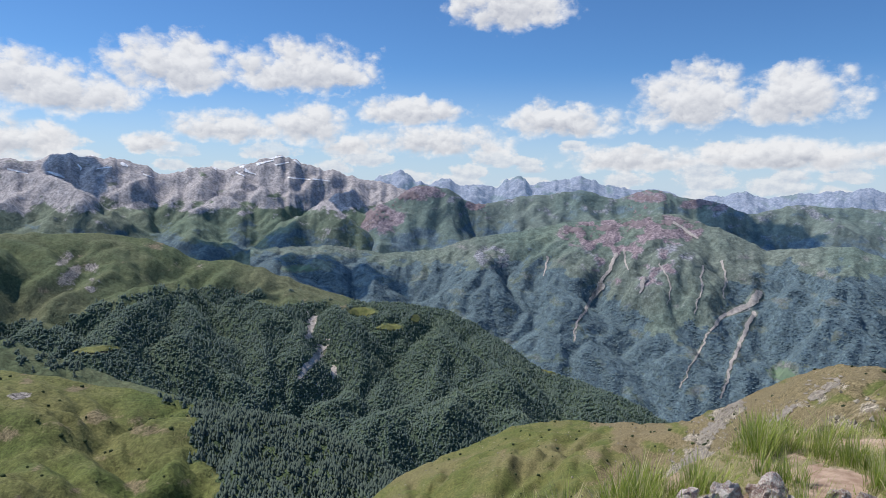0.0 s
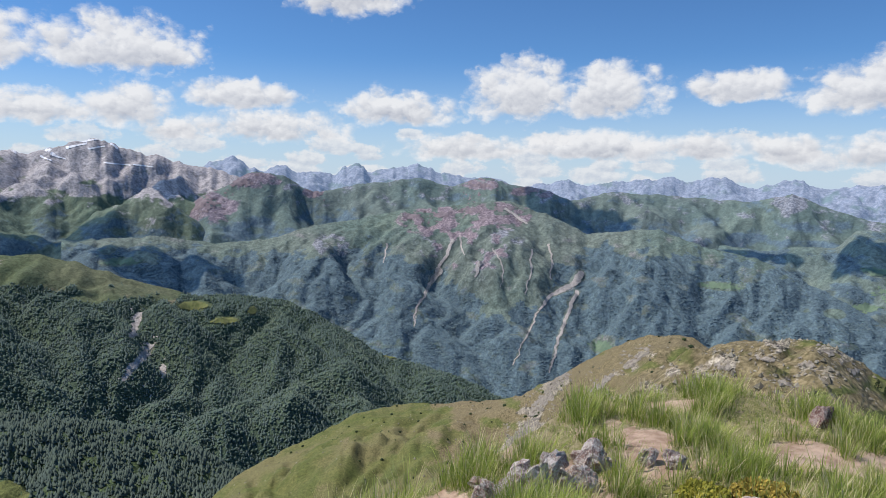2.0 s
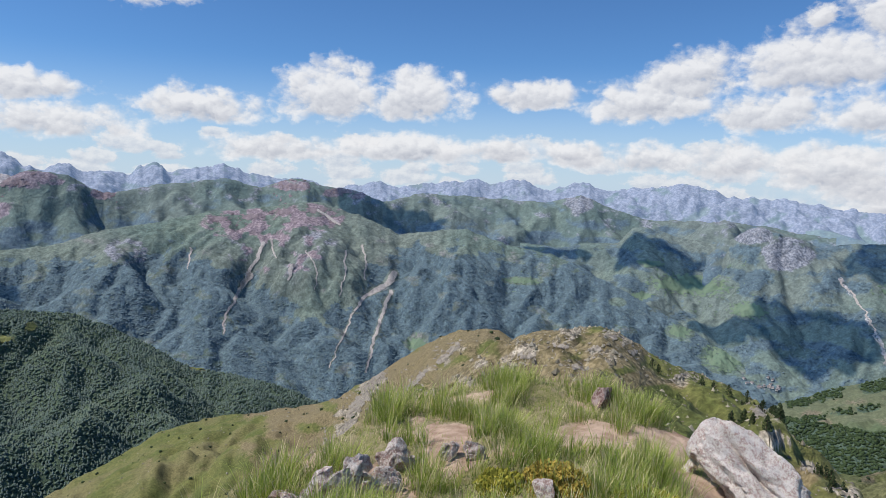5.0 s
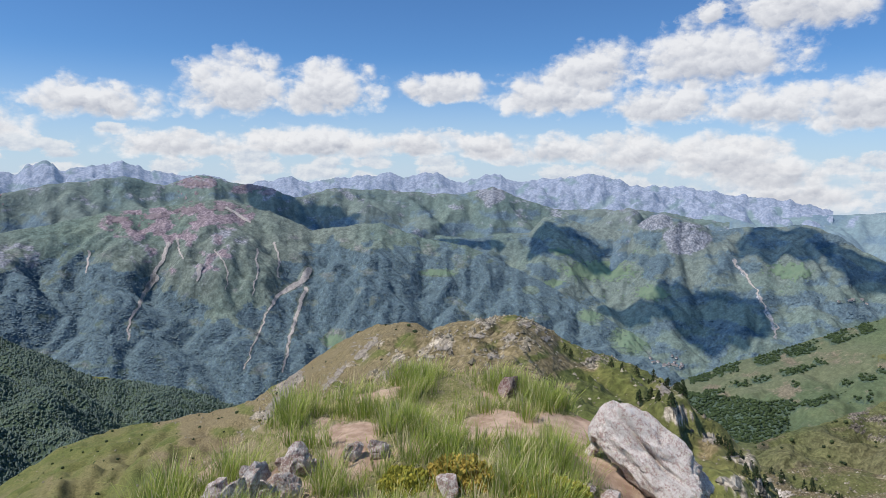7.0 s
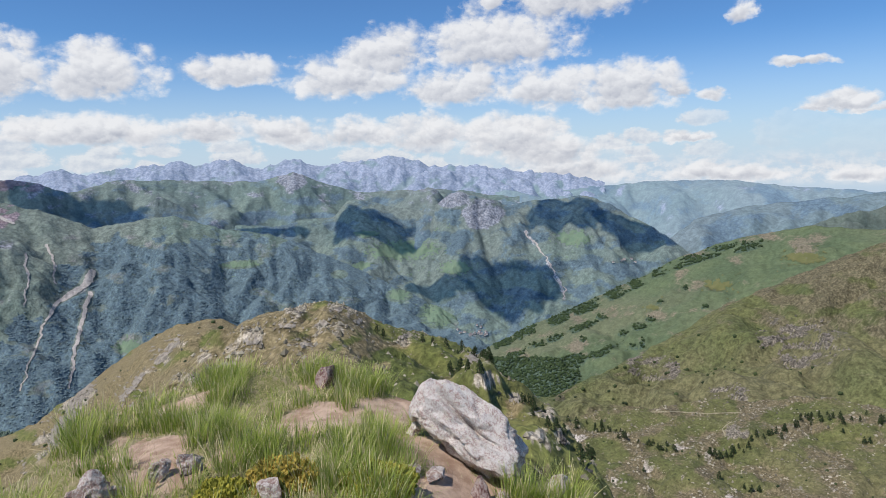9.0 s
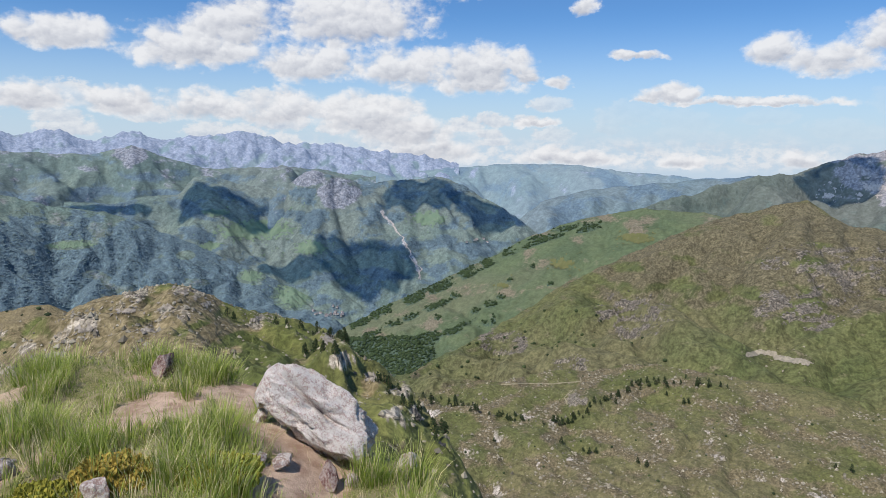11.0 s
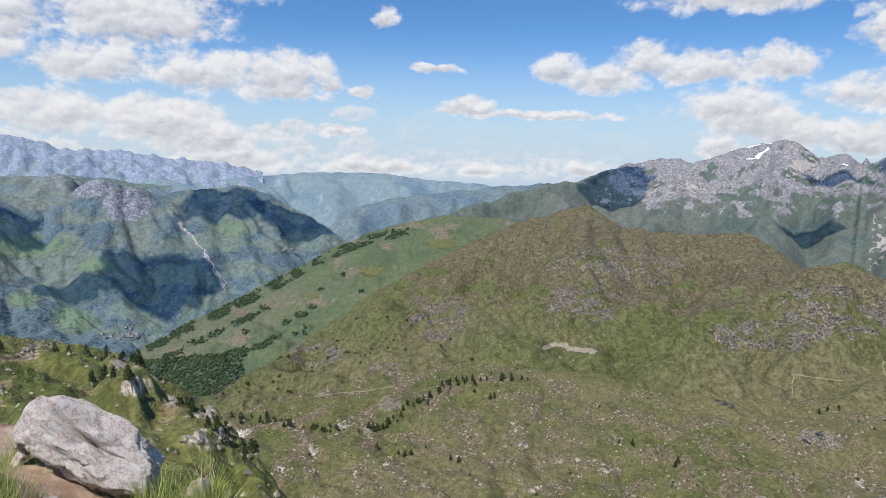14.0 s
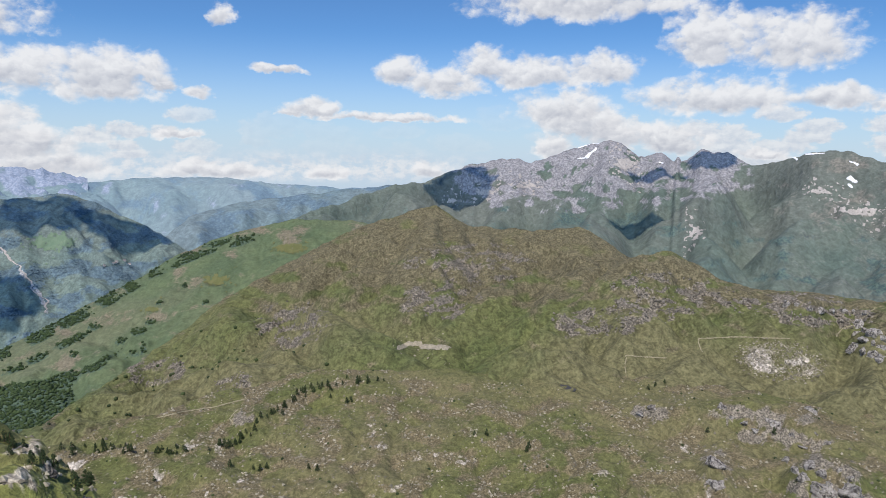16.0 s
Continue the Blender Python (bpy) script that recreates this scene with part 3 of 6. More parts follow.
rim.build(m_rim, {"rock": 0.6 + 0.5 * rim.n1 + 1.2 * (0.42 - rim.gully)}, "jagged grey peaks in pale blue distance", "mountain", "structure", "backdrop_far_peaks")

rim2 = Land("far_valley", [(58, -3.2, 4400), (61.5, -3.2, 4400), (66, -2.6, 4500), (70, -2.3, 4600), (76, -2.35, 4600), (81, -2.7, 4600), (86, -3.0, 4600), (98, -3.3, 4600)],
    [(58, -9, 3300), (75, -11, 3300), (98, -8, 3300)], 0.16, 46, 0.8, 0.2, 0.4, 20, 260, 80, 0.35, seed=4.4)
rim2.build(m_rim, {"forest": 0.35 + 0.8 * rim2.n2, "rock": 0.1 + 0.7 * rim2.n1}, "wooded hills along a far valley, glowing with painted blue haze", "mountain", "structure", "backdrop_far_valley")

rim3 = Land("far_spur", [(70.5, -9.5, 3300), (72, -7.2, 3500), (74, -5.6, 3700), (77, -4.6, 3800), (80, -4.1, 3900), (83, -3.7, 3900), (86, -3.6, 3900), (90, -2.9, 3900), (92, -2.6, 3900), (94, -3.4, 3800), (98, -4, 3700)],
    [(70.5, -12, 2900), (98, -9, 2900)], 0.16, 46, 0.9, 0.18, 0.5, 18, 240, 70, 0.4, seed=5.1)
rim3.build(m_far, {"forest": 0.45 + 0.8 * rim3.n2 - 0.3 * smooth(rim3.A, 84, 92), "rock": 0.05 + 0.6 * rim3.n1}, "wooded spur running down to the valley, painted hazy blue-green", "mountain", "", "mountain_spur")

# snow-flecked grey range
snowy = Land("snowy_range", [(-48, 1.5, 4200), (-40, 1.0, 4200), (-33.2, 1.3, 4200), (-31.2, 1.2, 4200), (-29.7, 1.75, 4200), (-27.2, 1.5, 4200), (-25.4, 1.45, 4200), (-23.3, 0.8, 4200), (-22.1, 0.45, 4200), (-19.9, 1.2, 4200), (-17.8, 0.9, 4200),
    (-15.6, 1.7, 4150), (-13.8, 2.45, 4150), (-12.9, 2.3, 4150), (-11.6, 1.5, 4200), (-8.8, 0.9, 4200), (-6.4, 0.3, 4200), (-3, -0.6, 4200), (1, -2.2, 4100), (6, -3, 4000)],
    [(-48, -7, 3200), (-10, -7, 3200), (6, -6, 3300)], 0.11, 120, 0.75, 0.30, 0.8, 40, 320, 62, 0.36, seed=7.7)
s = snowy
snowy.build(m_bare, {"rock": 0.9 * smooth(s.E, -3.6, -1.2) + 0.7 * s.n1 + 0.8 * (0.42 - s.gully), "forest": 0.5 * smooth(s.E, -2.6, -4.6) + 0.7 * s.n2, "snow": 0.5 * smooth(s.n1, 0.42, 0.5) * smooth(s.E, 0.2, 1.0)}, "bare grey mountain range with old snow patches", "mountain", "", "mountain_range")

# red and green middle range
mid = Land("middle_range", [(-14, -5.5, 3700), (-8.5, -3.7, 3700), (-6.6, -2.6, 3700), (-5.1, -1.7, 3650), (-3.3, -0.7, 3650), (-1.8, -0.15, 3650), (0.4, -0.45, 3650), (2.8, -1.5, 3700), (4.9, -1.3, 3700), (8, -0.8, 3700), (11.6, -0.45, 3700), (14.4, -1.1, 3700), (16.8, -0.45, 3700), (19.6, -0.85, 3700), (21.5, -0.9, 3700), (22.5, -1.1, 3700), (24.4, -1.8, 3700),
    (27.8, -1.1, 3800), (33.9, -1.4, 3900), (38.5, -1.8, 3900), (41.1, -0.8, 3850), (43, -1.6, 3850), (46.7, -2.5, 3850), (52.5, -2.7, 3850), (60, -3.6, 3850)],
    [(-14, -8, 3200), (60, -8, 3200)], 0.12, 90, 0.85, 0.16, 0.7, 30, 300, 60, 0.4, seed=11.3)
s = mid
red = blob(s.A, s.E, -6, -3, 4, 1.8) + blob(s.A, s.E, -2, -0.8, 3, 0.9) + blob(s.A, s.E, 16.8, -0.8, 2.2, 0.7) + blob(s.A, s.E, 21.3, -1.3, 2.6, 0.7) + blob(s.A, s.E, 2.8, -1.6, 1.2, 0.8)
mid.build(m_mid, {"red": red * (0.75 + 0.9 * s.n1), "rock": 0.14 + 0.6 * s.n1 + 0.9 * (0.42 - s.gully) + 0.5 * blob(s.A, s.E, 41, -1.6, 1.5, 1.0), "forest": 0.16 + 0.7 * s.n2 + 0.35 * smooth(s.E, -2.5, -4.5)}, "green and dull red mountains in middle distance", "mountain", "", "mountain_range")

# great wooded massif with pale scree gullies
massif = Land("wooded_massif", [(-16, -5.5, 3200), (-9.9, -5.2, 3200), (-5, -5.9, 3200), (-0.7, -5.7, 3200), (2.7, -4.5, 3200), (7, -3.9, 3250), (10.2, -3.05, 3250), (14.8, -2.7, 3250), (17, -2.2, 3250), (19.1, -2.1, 3250), (20.5, -2.5, 3250), (22.5, -3.1, 3200), (25.9, -4.7, 3150), (29, -4.5, 3100), (31.6, -4.35, 3100), (34, -5.1, 3050),
    (40.8, -6.6, 3000), (46, -9.2, 2900), (52, -12.2, 2800), (58, -15.6, 2700)],
    [(-16, -12, 2450), (0, -17, 2350), (20, -21, 2250), (40, -20, 2250), (58, -18, 2300)], 0.12, 170, 0.86, 0.14, 0.9, 22, 300, 24, 0.36, hold=0.3, lumps=[(17.5, -7.5, 3.2, 3.4, 60), (4, -7.2, 2.2, 1.8, 36), (30, -8, 5, 3, 40), (8.3, -9, 1.0, 3, -26), (23.6, -9.5, 0.9, 3.5, -30), (13.4, -8.7, 0.8, 3, -26)], seed=15.9)
s = massif
line = np.interp(s.A, [-16, -0.7, 5.6, 9.2, 12, 15.7, 19.5, 22.5, 24.4, 27.3, 34, 58], [-5.8, -6.8, -6.4, -6.3, -7.6, -10.2, -12.2, -10, -6.9, -5.6, -5.8, -7])
wood = smooth(line - s.E + 1.6 * s.n1 + 4.0 * (s.gully - 0.40), -0.9, 0.7)
wood = np.maximum(wood * (1 - 0.55 * smooth(s.n2, 0.12, 0.4)), 0)
fields = blob(s.A, s.E, 27.6, -13.9, 1.5, 0.9) + blob(s.A, s.E, 36.5, -8.3, 2.4, 0.5) + blob(s.A, s.E, 53, -13.3, 2.4, 1.7) + blob(s.A, s.E, 49.5, -11.6, 1.6, 0.8) + blob(s.A, s.E, -12, -7.2, 2.2, 0.5) + blob(s.A, s.E, 44.5, -9.6, 1.0, 0.5)
scree = streak(s.A, s.E, [(14.6, -5.6), (13.1, -8.7), (11.6, -11.5), (11.4, -12.9)], 0.32, 0.12) + streak(s.A, s.E, [(25.5, -8.1), (24.7, -9.1), (23.1, -9.9), (22.1, -11.2)], 0.6, 0.16) + streak(s.A, s.E, [(25.3, -9.6), (24.4, -11.9), (23.7, -14.3), (23.2, -16.3)], 0.34, 0.14) + streak(s.A, s.E, [(22, -11.4), (21.2, -13.3), (20.1, -15.9)], 0.13, 0.09)
scree = scree + streak(s.A, s.E, [(22.7, -5.7), (23.2, -7.1), (23, -8.6)], 0.14) + streak(s.A, s.E, [(21.3, -6.2), (21.4, -8.1), (21, -10)], 0.13) + blob(s.A, s.E, 13.1, -8.8, 0.8, 0.6) + streak(s.A, s.E, [(18.2, -6.2), (19, -8), (18.8, -9.4)], 0.1) + 0.8 * streak(s.A, s.E, [(19, -2.8), (21, -4.0)], 0.2)
bare = blob(s.A, s.E, 4.3, -6.2, 2.4, 1.5) + blob(s.A, s.E, 16, -5.6, 6.5, 3.2) * 0.75 + blob(s.A, s.E, 18, -9, 4, 2.6) * 0.35
runnels = smooth(s.gully, 0.62, 0.86) * (blob(s.A, s.E, 16.5, -6.5, 8, 3.4) + blob(s.A, s.E, 4.3, -6.6, 2.6, 1.6))
massif_open = fields + scree + runnels
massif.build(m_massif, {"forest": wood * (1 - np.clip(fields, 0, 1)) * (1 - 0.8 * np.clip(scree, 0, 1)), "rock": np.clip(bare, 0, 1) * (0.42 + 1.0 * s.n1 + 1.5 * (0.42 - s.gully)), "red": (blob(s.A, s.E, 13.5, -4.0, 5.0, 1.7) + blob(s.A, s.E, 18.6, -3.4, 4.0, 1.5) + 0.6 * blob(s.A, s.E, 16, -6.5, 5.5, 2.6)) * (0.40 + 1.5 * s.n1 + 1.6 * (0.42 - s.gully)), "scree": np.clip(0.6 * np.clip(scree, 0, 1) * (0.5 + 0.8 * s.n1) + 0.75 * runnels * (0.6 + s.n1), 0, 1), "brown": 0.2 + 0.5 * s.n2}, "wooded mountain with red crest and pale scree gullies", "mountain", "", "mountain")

# farther valley side with crags and hay meadows
side = Land("valley_side", [(26, -5.2, 3450), (31.2, -5.0, 3500), (37.3, -5.2, 3500), (42, -5.0, 3500), (44.2, -4.8, 3500), (45.4, -3.7, 3500), (46.6, -3.55, 3500), (49.5, -4.2, 3500), (52.4, -4.3, 3450), (54.2, -3.2, 3400), (55.3, -3.1, 3400), (56.8, -3.6, 3400), (57.7, -4.0, 3400), (59, -4.2, 3400), (61.5, -3.7, 3450), (65.7, -3.6, 3450), (68.4, -4.6, 3400), (70.4, -5.6, 3400), (72, -6.6, 3350), (75, -9.2, 3300)],
    [(26, -9, 2900), (45, -13, 2800), (58, -19, 2500), (75, -14, 2700)], 0.11, 140, 0.9, 0.12, 0.9, 18, 320, 30, 0.36, hold=0.35, lumps=[(57.3, -4.6, 0.9, 0.8, 60), (55, -3.7, 1.0, 0.5, 34), (56.2, -4.2, 0.6, 0.6, 40)], seed=21.4)
s = side
fields = blob(s.A, s.E, 50, -7.8, 4.6, 1.4) + blob(s.A, s.E, 54.5, -9.4, 2, 1.0) + blob(s.A, s.E, 64.5, -7.0, 2.4, 1.0) + blob(s.A, s.E, 47, -6.3, 1.6, 0.5) + 0.8 * blob(s.A, s.E, 53, -11, 3, 1.6)
side_forest = 0.44 + 0.9 * s.n2 + 0.3 * s.n1 - 0.9 * blob(s.A, s.E, 56.9, -4.9, 2.3, 1.7) - 0.85 * np.clip(fields, 0, 1) 
side.build(m_crag, {"forest": side_forest, "rock": (blob(s.A, s.E, 56.9, -4.9, 2.3, 1.7) + blob(s.A, s.E, 54.4, -3.6, 1.8, 0.9)) * (1.15 + 1.0 * s.n1), "scree": streak(s.A, s.E, [(60.5, -6.4), (61.9, -8.3), (63.4, -10.7), (63.8, -12.1)], 0.16) * (0.6 + 0.9 * s.n1) + streak(s.A, s.E, [(55, -14.9), (57, -15.4)], 0.14) * (0.5 + s.n1)}, "valley side with a pale crag, woods and hay meadows", "mountain", "", "mountain")

# eastern range with a snowy summit
east = Land("eastern_range", [(78, -8.5, 2800), (81, -7.2, 2900), (84, -5.6, 3050), (88, -3.8, 3300), (91.8, -2.5, 3500), (93.4, -2.2, 3600), (95.1, -1.4, 3700), (97, -0.8, 3700), (99.8, -0.4, 3700), (102.2, -0.7, 3750), (105, 0.75, 3800), (107.2, 1.1, 3800), (108.6, 1.3, 3800), (109.8, 0.8, 3800), (110.9, -0.1, 3800), (112.6, 0.1, 3800), (113.7, -0.55, 3800), (113.9, -0.1, 3800), (114.2, -0.6, 3800), (115.6, 0.45, 3800), (116.6, 0.3, 3800), (117.6, 0.5, 3800), (119.3, -0.5, 3700),
    (122.7, 0.4, 3500), (125.6, 0.5, 3400), (128, -0.2, 3300), (134, -0.4, 3200), (146, 0.5, 3200)],
    [(78, -11, 2300), (84, -10, 2300), (100, -10.5, 2200), (115, -11, 2100), (146, -12, 1900)], 0.11, 120, 0.8, 0.18, 1.0, 45, 320, 110, 0.34, seed=27.2)
s = east
rocky = smooth(s.E, -4.6, -1.6) * smooth(s.A, 121, 117) * smooth(s.A, 93, 98) + 0.55 * blob(s.A, s.E, 105, -3.8, 13, 2.0)
east.build(m_east, {"rock": np.clip(rocky, 0, 1) * (0.72 + 1.3 * s.n1 + 1.4 * (0.42 - s.gully)) + 0.2 * s.n1 + 0.5 * (0.34 - s.gully), "forest": smooth(s.E, -3, -6) * 0.30 + 0.7 * s.n2, "brown": 0.35 * smooth(s.A, 116, 124) + 0.6 * s.n2}, "grey and green range with a snow-patched summit", "mountain", "", "mountain_range")

# smooth green flank across the side valley
flank = Land("green_flank", [(54, -18, 1400), (56, -17, 1450), (58, -15.7, 1500), (63.8, -13.1, 1550), (67, -11.6, 1600), (70.7, -9.7, 1650), (75, -7.7, 1700), (78.5, -6.6, 1700), (82.1, -5.9, 1700), (87, -5.8, 1700), (91, -6.6, 1650), (96, -8.5, 1600), (104, -9, 1600)],
    [(54, -24, 1000), (104, -16, 1150)], 0.14, 90, 1.0, 0.08, 0.6, 8, 220, 7, 0.3, hold=0.5, seed=31.1)
s = flank
strip = streak(s.A, s.E, [(58, -16.0), (63, -13.9), (67, -12.2), (71, -9.9), (75, -8.2), (79, -7.2)], 0.5, 0.45) * (0.7 + 1.1 * s.n1)
strip2 = streak(s.A, s.E, [(59, -16.9), (63.5, -15.2), (67, -13.6)], 0.28) * (0.55 + s.n1)
clumps = 0.0
for a, e, w in [(69.9, -14.3, 0.7), (70.8, -13.6, 0.5), (71.5, -12.2, 0.35), (66.7, -13.5, 0.4), (68.6, -14.9, 0.5), (73.5, -11.0, 0.3), (75, -12.4, 0.35), (65.3, -15.5, 0.4)]:
    clumps = clumps + blob(s.A, s.E, a, e, w, w * 0.5)
flank_forest = strip + strip2 + clumps + smooth(s.E, -16.6, -17.4) * smooth(s.A, 67, 63) + streak(s.A, s.E, [(62, -18), (66, -16.6), (70, -15.6)], 0.5) * (0.6 + s.n1)
flank.build(m_green, {"forest": flank_forest, "brown": 0.25 + 0.8 * s.n2}, "smooth green mountain flank with hedges and tree clumps", "mountain", "", "mountain_flank")

# broad brown-green hill
hill = Land("brown_hill", [(58, -22.4, 640), (62.4, -20.3, 720), (68, -17.1, 830), (72.2, -15, 900), (79, -11.1, 1000), (84, -8.1, 1060), (86, -6.9, 1080), (90.8, -5.4, 1100), (92.5, -4.95, 1100), (94.2, -4.8, 1100), (95.6, -5.5, 1090), (97.1, -6.25, 1080), (102.9, -6.5, 1080), (105.5, -6.2, 1080), (107.1, -6.4, 1070), (110.4, -8.8, 1040), (114, -10.5, 1000), (120, -12.5, 950), (146, -14, 900)],
    [(58, -28, 490), (64, -25, 515), (72, -23.6, 530), (81, -22.2, 545), (146, -21.8, 548)], 0.14, 150, 1.12, 0.12, 0.9, 24, 200, 11, 0.3, hold=0.45, lumps=[(124.5, -11.5, 3.0, 0.8, 8), (113, -11, 4, 2, 10), (106, -13.5, 2.5, 2.5, 8)], seed=36.6)
s = hill
crags = 0.9 * blob(s.A, s.E, 97, -9.5, 7.5, 2.4) + blob(s.A, s.E, 82, -14.6, 4, 2.4) + blob(s.A, s.E, 94.5, -12.8, 5, 1.9) + blob(s.A, s.E, 106, -14.5, 2.4, 1.5) + blob(s.A, s.E, 112.8, -11.6, 5, 2.2) + blob(s.A, s.E, 77, -19, 2, 1.2) + 1.3 * blob(s.A, s.E, 125, -11.3, 4, 1.0) + blob(s.A, s.E, 71, -17.5, 3, 1.5)
crags = np.clip(crags, 0, 1) * (0.42 + 1.5 * fbm(s.A * 0.5 + s.E * 0.4, s.E * 2.2 - s.A * 0.4, 3.3, 4, 0.6) + 0.6 * s.n1)
hill.build(m_hill, {"rock": crags, "brown": smooth(s.E, -15.5, -10) * 0.8 + 0.9 * s.n2, "scree": blob(s.A, s.E, 122.3, -15.6, 3.6, 1.5) * (0.46 + 0.8 * s.n1)}, "broad grassy brown hill with grey rock bands", "hill", "", "hill")

# rocky spur in front of the hill's eastern end
front = Land("rocky_spur", [(99, -18.4, 600), (103, -15.2, 660), (106.5, -12.2, 740), (108.8, -10.1, 800), (110.4, -8.9, 840), (112, -8.1, 860), (113.5, -7.8, 870), (115.5, -8.7, 860), (117.9, -9.6, 850), (120.8, -10.3, 840), (125.8, -10.2, 830), (128.6, -10.4, 820), (134, -9.5, 820), (146, -8, 820)],
    [(99, -19.4, 575), (106, -19.6, 560), (146, -20.5, 545)], 0.14, 130, 1.05, 0.10, 1.0, 16, 150, 9, 0.3, hold=0.45, lumps=[(124.5, -11.5, 3.0, 0.8, 8)], seed=39.4)
s = front
ledges = blob(s.A, s.E, 112.8, -11.6, 5, 2.6) + blob(s.A, s.E, 107, -14.3, 3.2, 1.8) + 1.3 * blob(s.A, s.E, 123.5, -11.6, 6, 1.5) + blob(s.A, s.E, 116.5, -11.2, 3, 1.6) + 0.8 * blob(s.A, s.E, 110, -13.8, 3, 1.5)
ledges = np.clip(ledges, 0, 1) * (0.42 + 1.5 * fbm(s.A * 0.5 - s.E * 0.5, s.E * 2.0 + s.A * 0.5, 6.3, 4, 0.6) + 0.6 * s.n1)
front.build(m_hill, {"rock": ledges, "brown": smooth(s.E, -15.0, -9.5) * 0.75 + 0.9 * s.n2, "scree": blob(s.A, s.E, 122.3, -15.6, 3.6, 1.5) * (0.46 + 0.8 * s.n1)}, "brown grassy spur broken by dark rock ledges", "hill", "", "hill")

# stony alpine basin below the hill
basin = Land("stony_basin", [(52, -24, 480), (60, -22.5, 500), (66, -21.2, 530), (72, -20.2, 560), (81, -18.7, 600), (146, -18, 610)],
    [(52, -52, 170), (70, -47, 190), (146, -44, 205)], 0.18, 150, 1.0, 0.0, 1.0, 7, 55, 2, 0.4, hold=1.0, lumps=[(114.5, -21, 2.6, 1.0, 9), (121.5, -20.5, 5, 1.4, 16), (126.5, -24.3, 3, 1.6, 18), (118.5, -24.6, 1.4, 1.2, 8), (86, -20.3, 5, 0.8, 5), (78, -21.8, 1.6, 0.8, 5)], seed=41.9)
s = basin
rocks = blob(s.A, s.E, 118.3, -24.4, 1.6, 2.2) + blob(s.A, s.E, 122.0, -20.4, 5.5, 2.2) + blob(s.A, s.E, 126.5, -23.8, 4, 3) + blob(s.A, s.E, 113, -20.8, 2.2, 1.0) + blob(s.A, s.E, 77.8, -21.7, 1.4, 0.8)
pebbles = smooth(fbm(s.A * 2.6, s.E * 6, 1.0, 3, 0.7), 0.15, 0.5) * smooth(s.E, -19.6, -21)
meadow = blob(s.A, s.E, 106, -19.3, 8, 1.3) + blob(s.A, s.E, 96, -18.9, 8, 0.7)
basin_meadow = meadow
basin.build(m_slope, {"rock": np.clip(rocks, 0, 1) * (0.5 + 1.6 * s.n1) + 0.5 * pebbles * (1 - np.clip(meadow, 0, 1)), "brown": 0.42 + 0.9 * s.n2 - 0.6 * np.clip(meadow, 0, 1), "scree": 0.62 * smooth(s.n1, 0.2, 0.5) * smooth(s.E, -21.5, -23) * (0.7 + s.n2)}, "stony high basin with thin grass", "basin", "structure", "ground_basin")

# dark wooded hill, and the nearer wooded slope in front of it
wooded = Land("wooded_hill", [(-52, -3.2, 2200), (-40, -3.6, 2150), (-33.4, -4.0, 2100), (-26.9, -3.9, 2100), (-23.8, -4.5, 2100), (-20.1, -6.3, 2050), (-17.5, -6.4, 2050), (-14.8, -6.9, 2000), (-10.7, -8.8, 1950), (-6.4, -10.1, 1900), (-1.5, -10.3, 1900), (3.4, -11.9, 1850), (8.3, -14.7, 1800), (13.2, -16.3, 1750), (19.2, -18.6, 1700), (24, -21.5, 1650)],
    [(-52, -15, 1300), (-30, -19, 1250), (0, -27, 1150), (24, -27, 1200)], 0.14, 140, 0.92, 0.10, 0.9, 20, 240, 26, 0.34, hold=0.4, seed=47.3)
s = wooded
line = np.interp(s.A, [-52, -33.7, -30.9, -26.3, -22.2, -18, -11.6, -7.8, -4, 24], [-9, -9.9, -11, -9.2, -8.4, -9.0, -10.2, -10.4, -9, -9])
open_ = blob(s.A, s.E, -6.8, -10.9, 1.9, 0.6) + blob(s.A, s.E, -4.4, -12.2, 1.6, 0.5) + blob(s.A, s.E, -2.2, -11.5, 0.6, 0.6) + blob(s.A, s.E, -27.6, -12.9, 2.4, 0.45) + blob(s.A, s.E, 9.6, -15.4, 1.2, 0.5)
rocks = blob(s.A, s.E, -29.3, -6.9, 1.2, 1.9) + blob(s.A, s.E, -27.7, -7.4, 1.0, 1.5) + 0.5 * blob(s.A, s.E, -21, -7.0, 2, 1)
scree = streak(s.A, s.E, [(-10.9, -11.4), (-11.4, -12.8)], 0.35) + streak(s.A, s.E, [(-10.2, -14), (-11.4, -15.3), (-12.1, -16.2)], 0.5, 0.25) + blob(s.A, s.E, -9.2, -15.8, 0.4, 0.8)
wooded_forest = np.clip(smooth(line - s.E + 1.6 * s.n1 + 0.8 * s.n2, -0.5, 0.7) - np.clip(open_, 0, 1) - np.clip(scree, 0, 1) * 0.8, 0, 1)
wooded.build(m_wood, {"forest": wooded_forest, "rock": np.clip(rocks, 0, 1) * (0.6 + 1.2 * s.n1), "scree": np.clip(scree, 0, 1) * (0.66 + 0.9 * s.n1), "brown": 0.1 + 0.7 * s.n2}, "hill covered by dark mixed forest with a grassy top", "hill", "", "hill")

lower = Land("lower_wooded_slope", [(-52, -9.5, 1150), (-40, -10.4, 1120), (-33.7, -11.4, 1100), (-30.2, -12.9, 1080), (-26.5, -14.8, 1050), (-22.4, -16.8, 1000), (-17.2, -18.3, 960), (-8.8, -20.6, 900), (-3.8, -23.8, 850), (2, -27, 800)],
    [(-52, -22, 620), (-20, -30, 600), (2, -34, 600)], 0.14, 90, 1.0, 0.12, 0.8, 12, 150, 15, 0.3, hold=0.4, seed=53.1)
s = lower
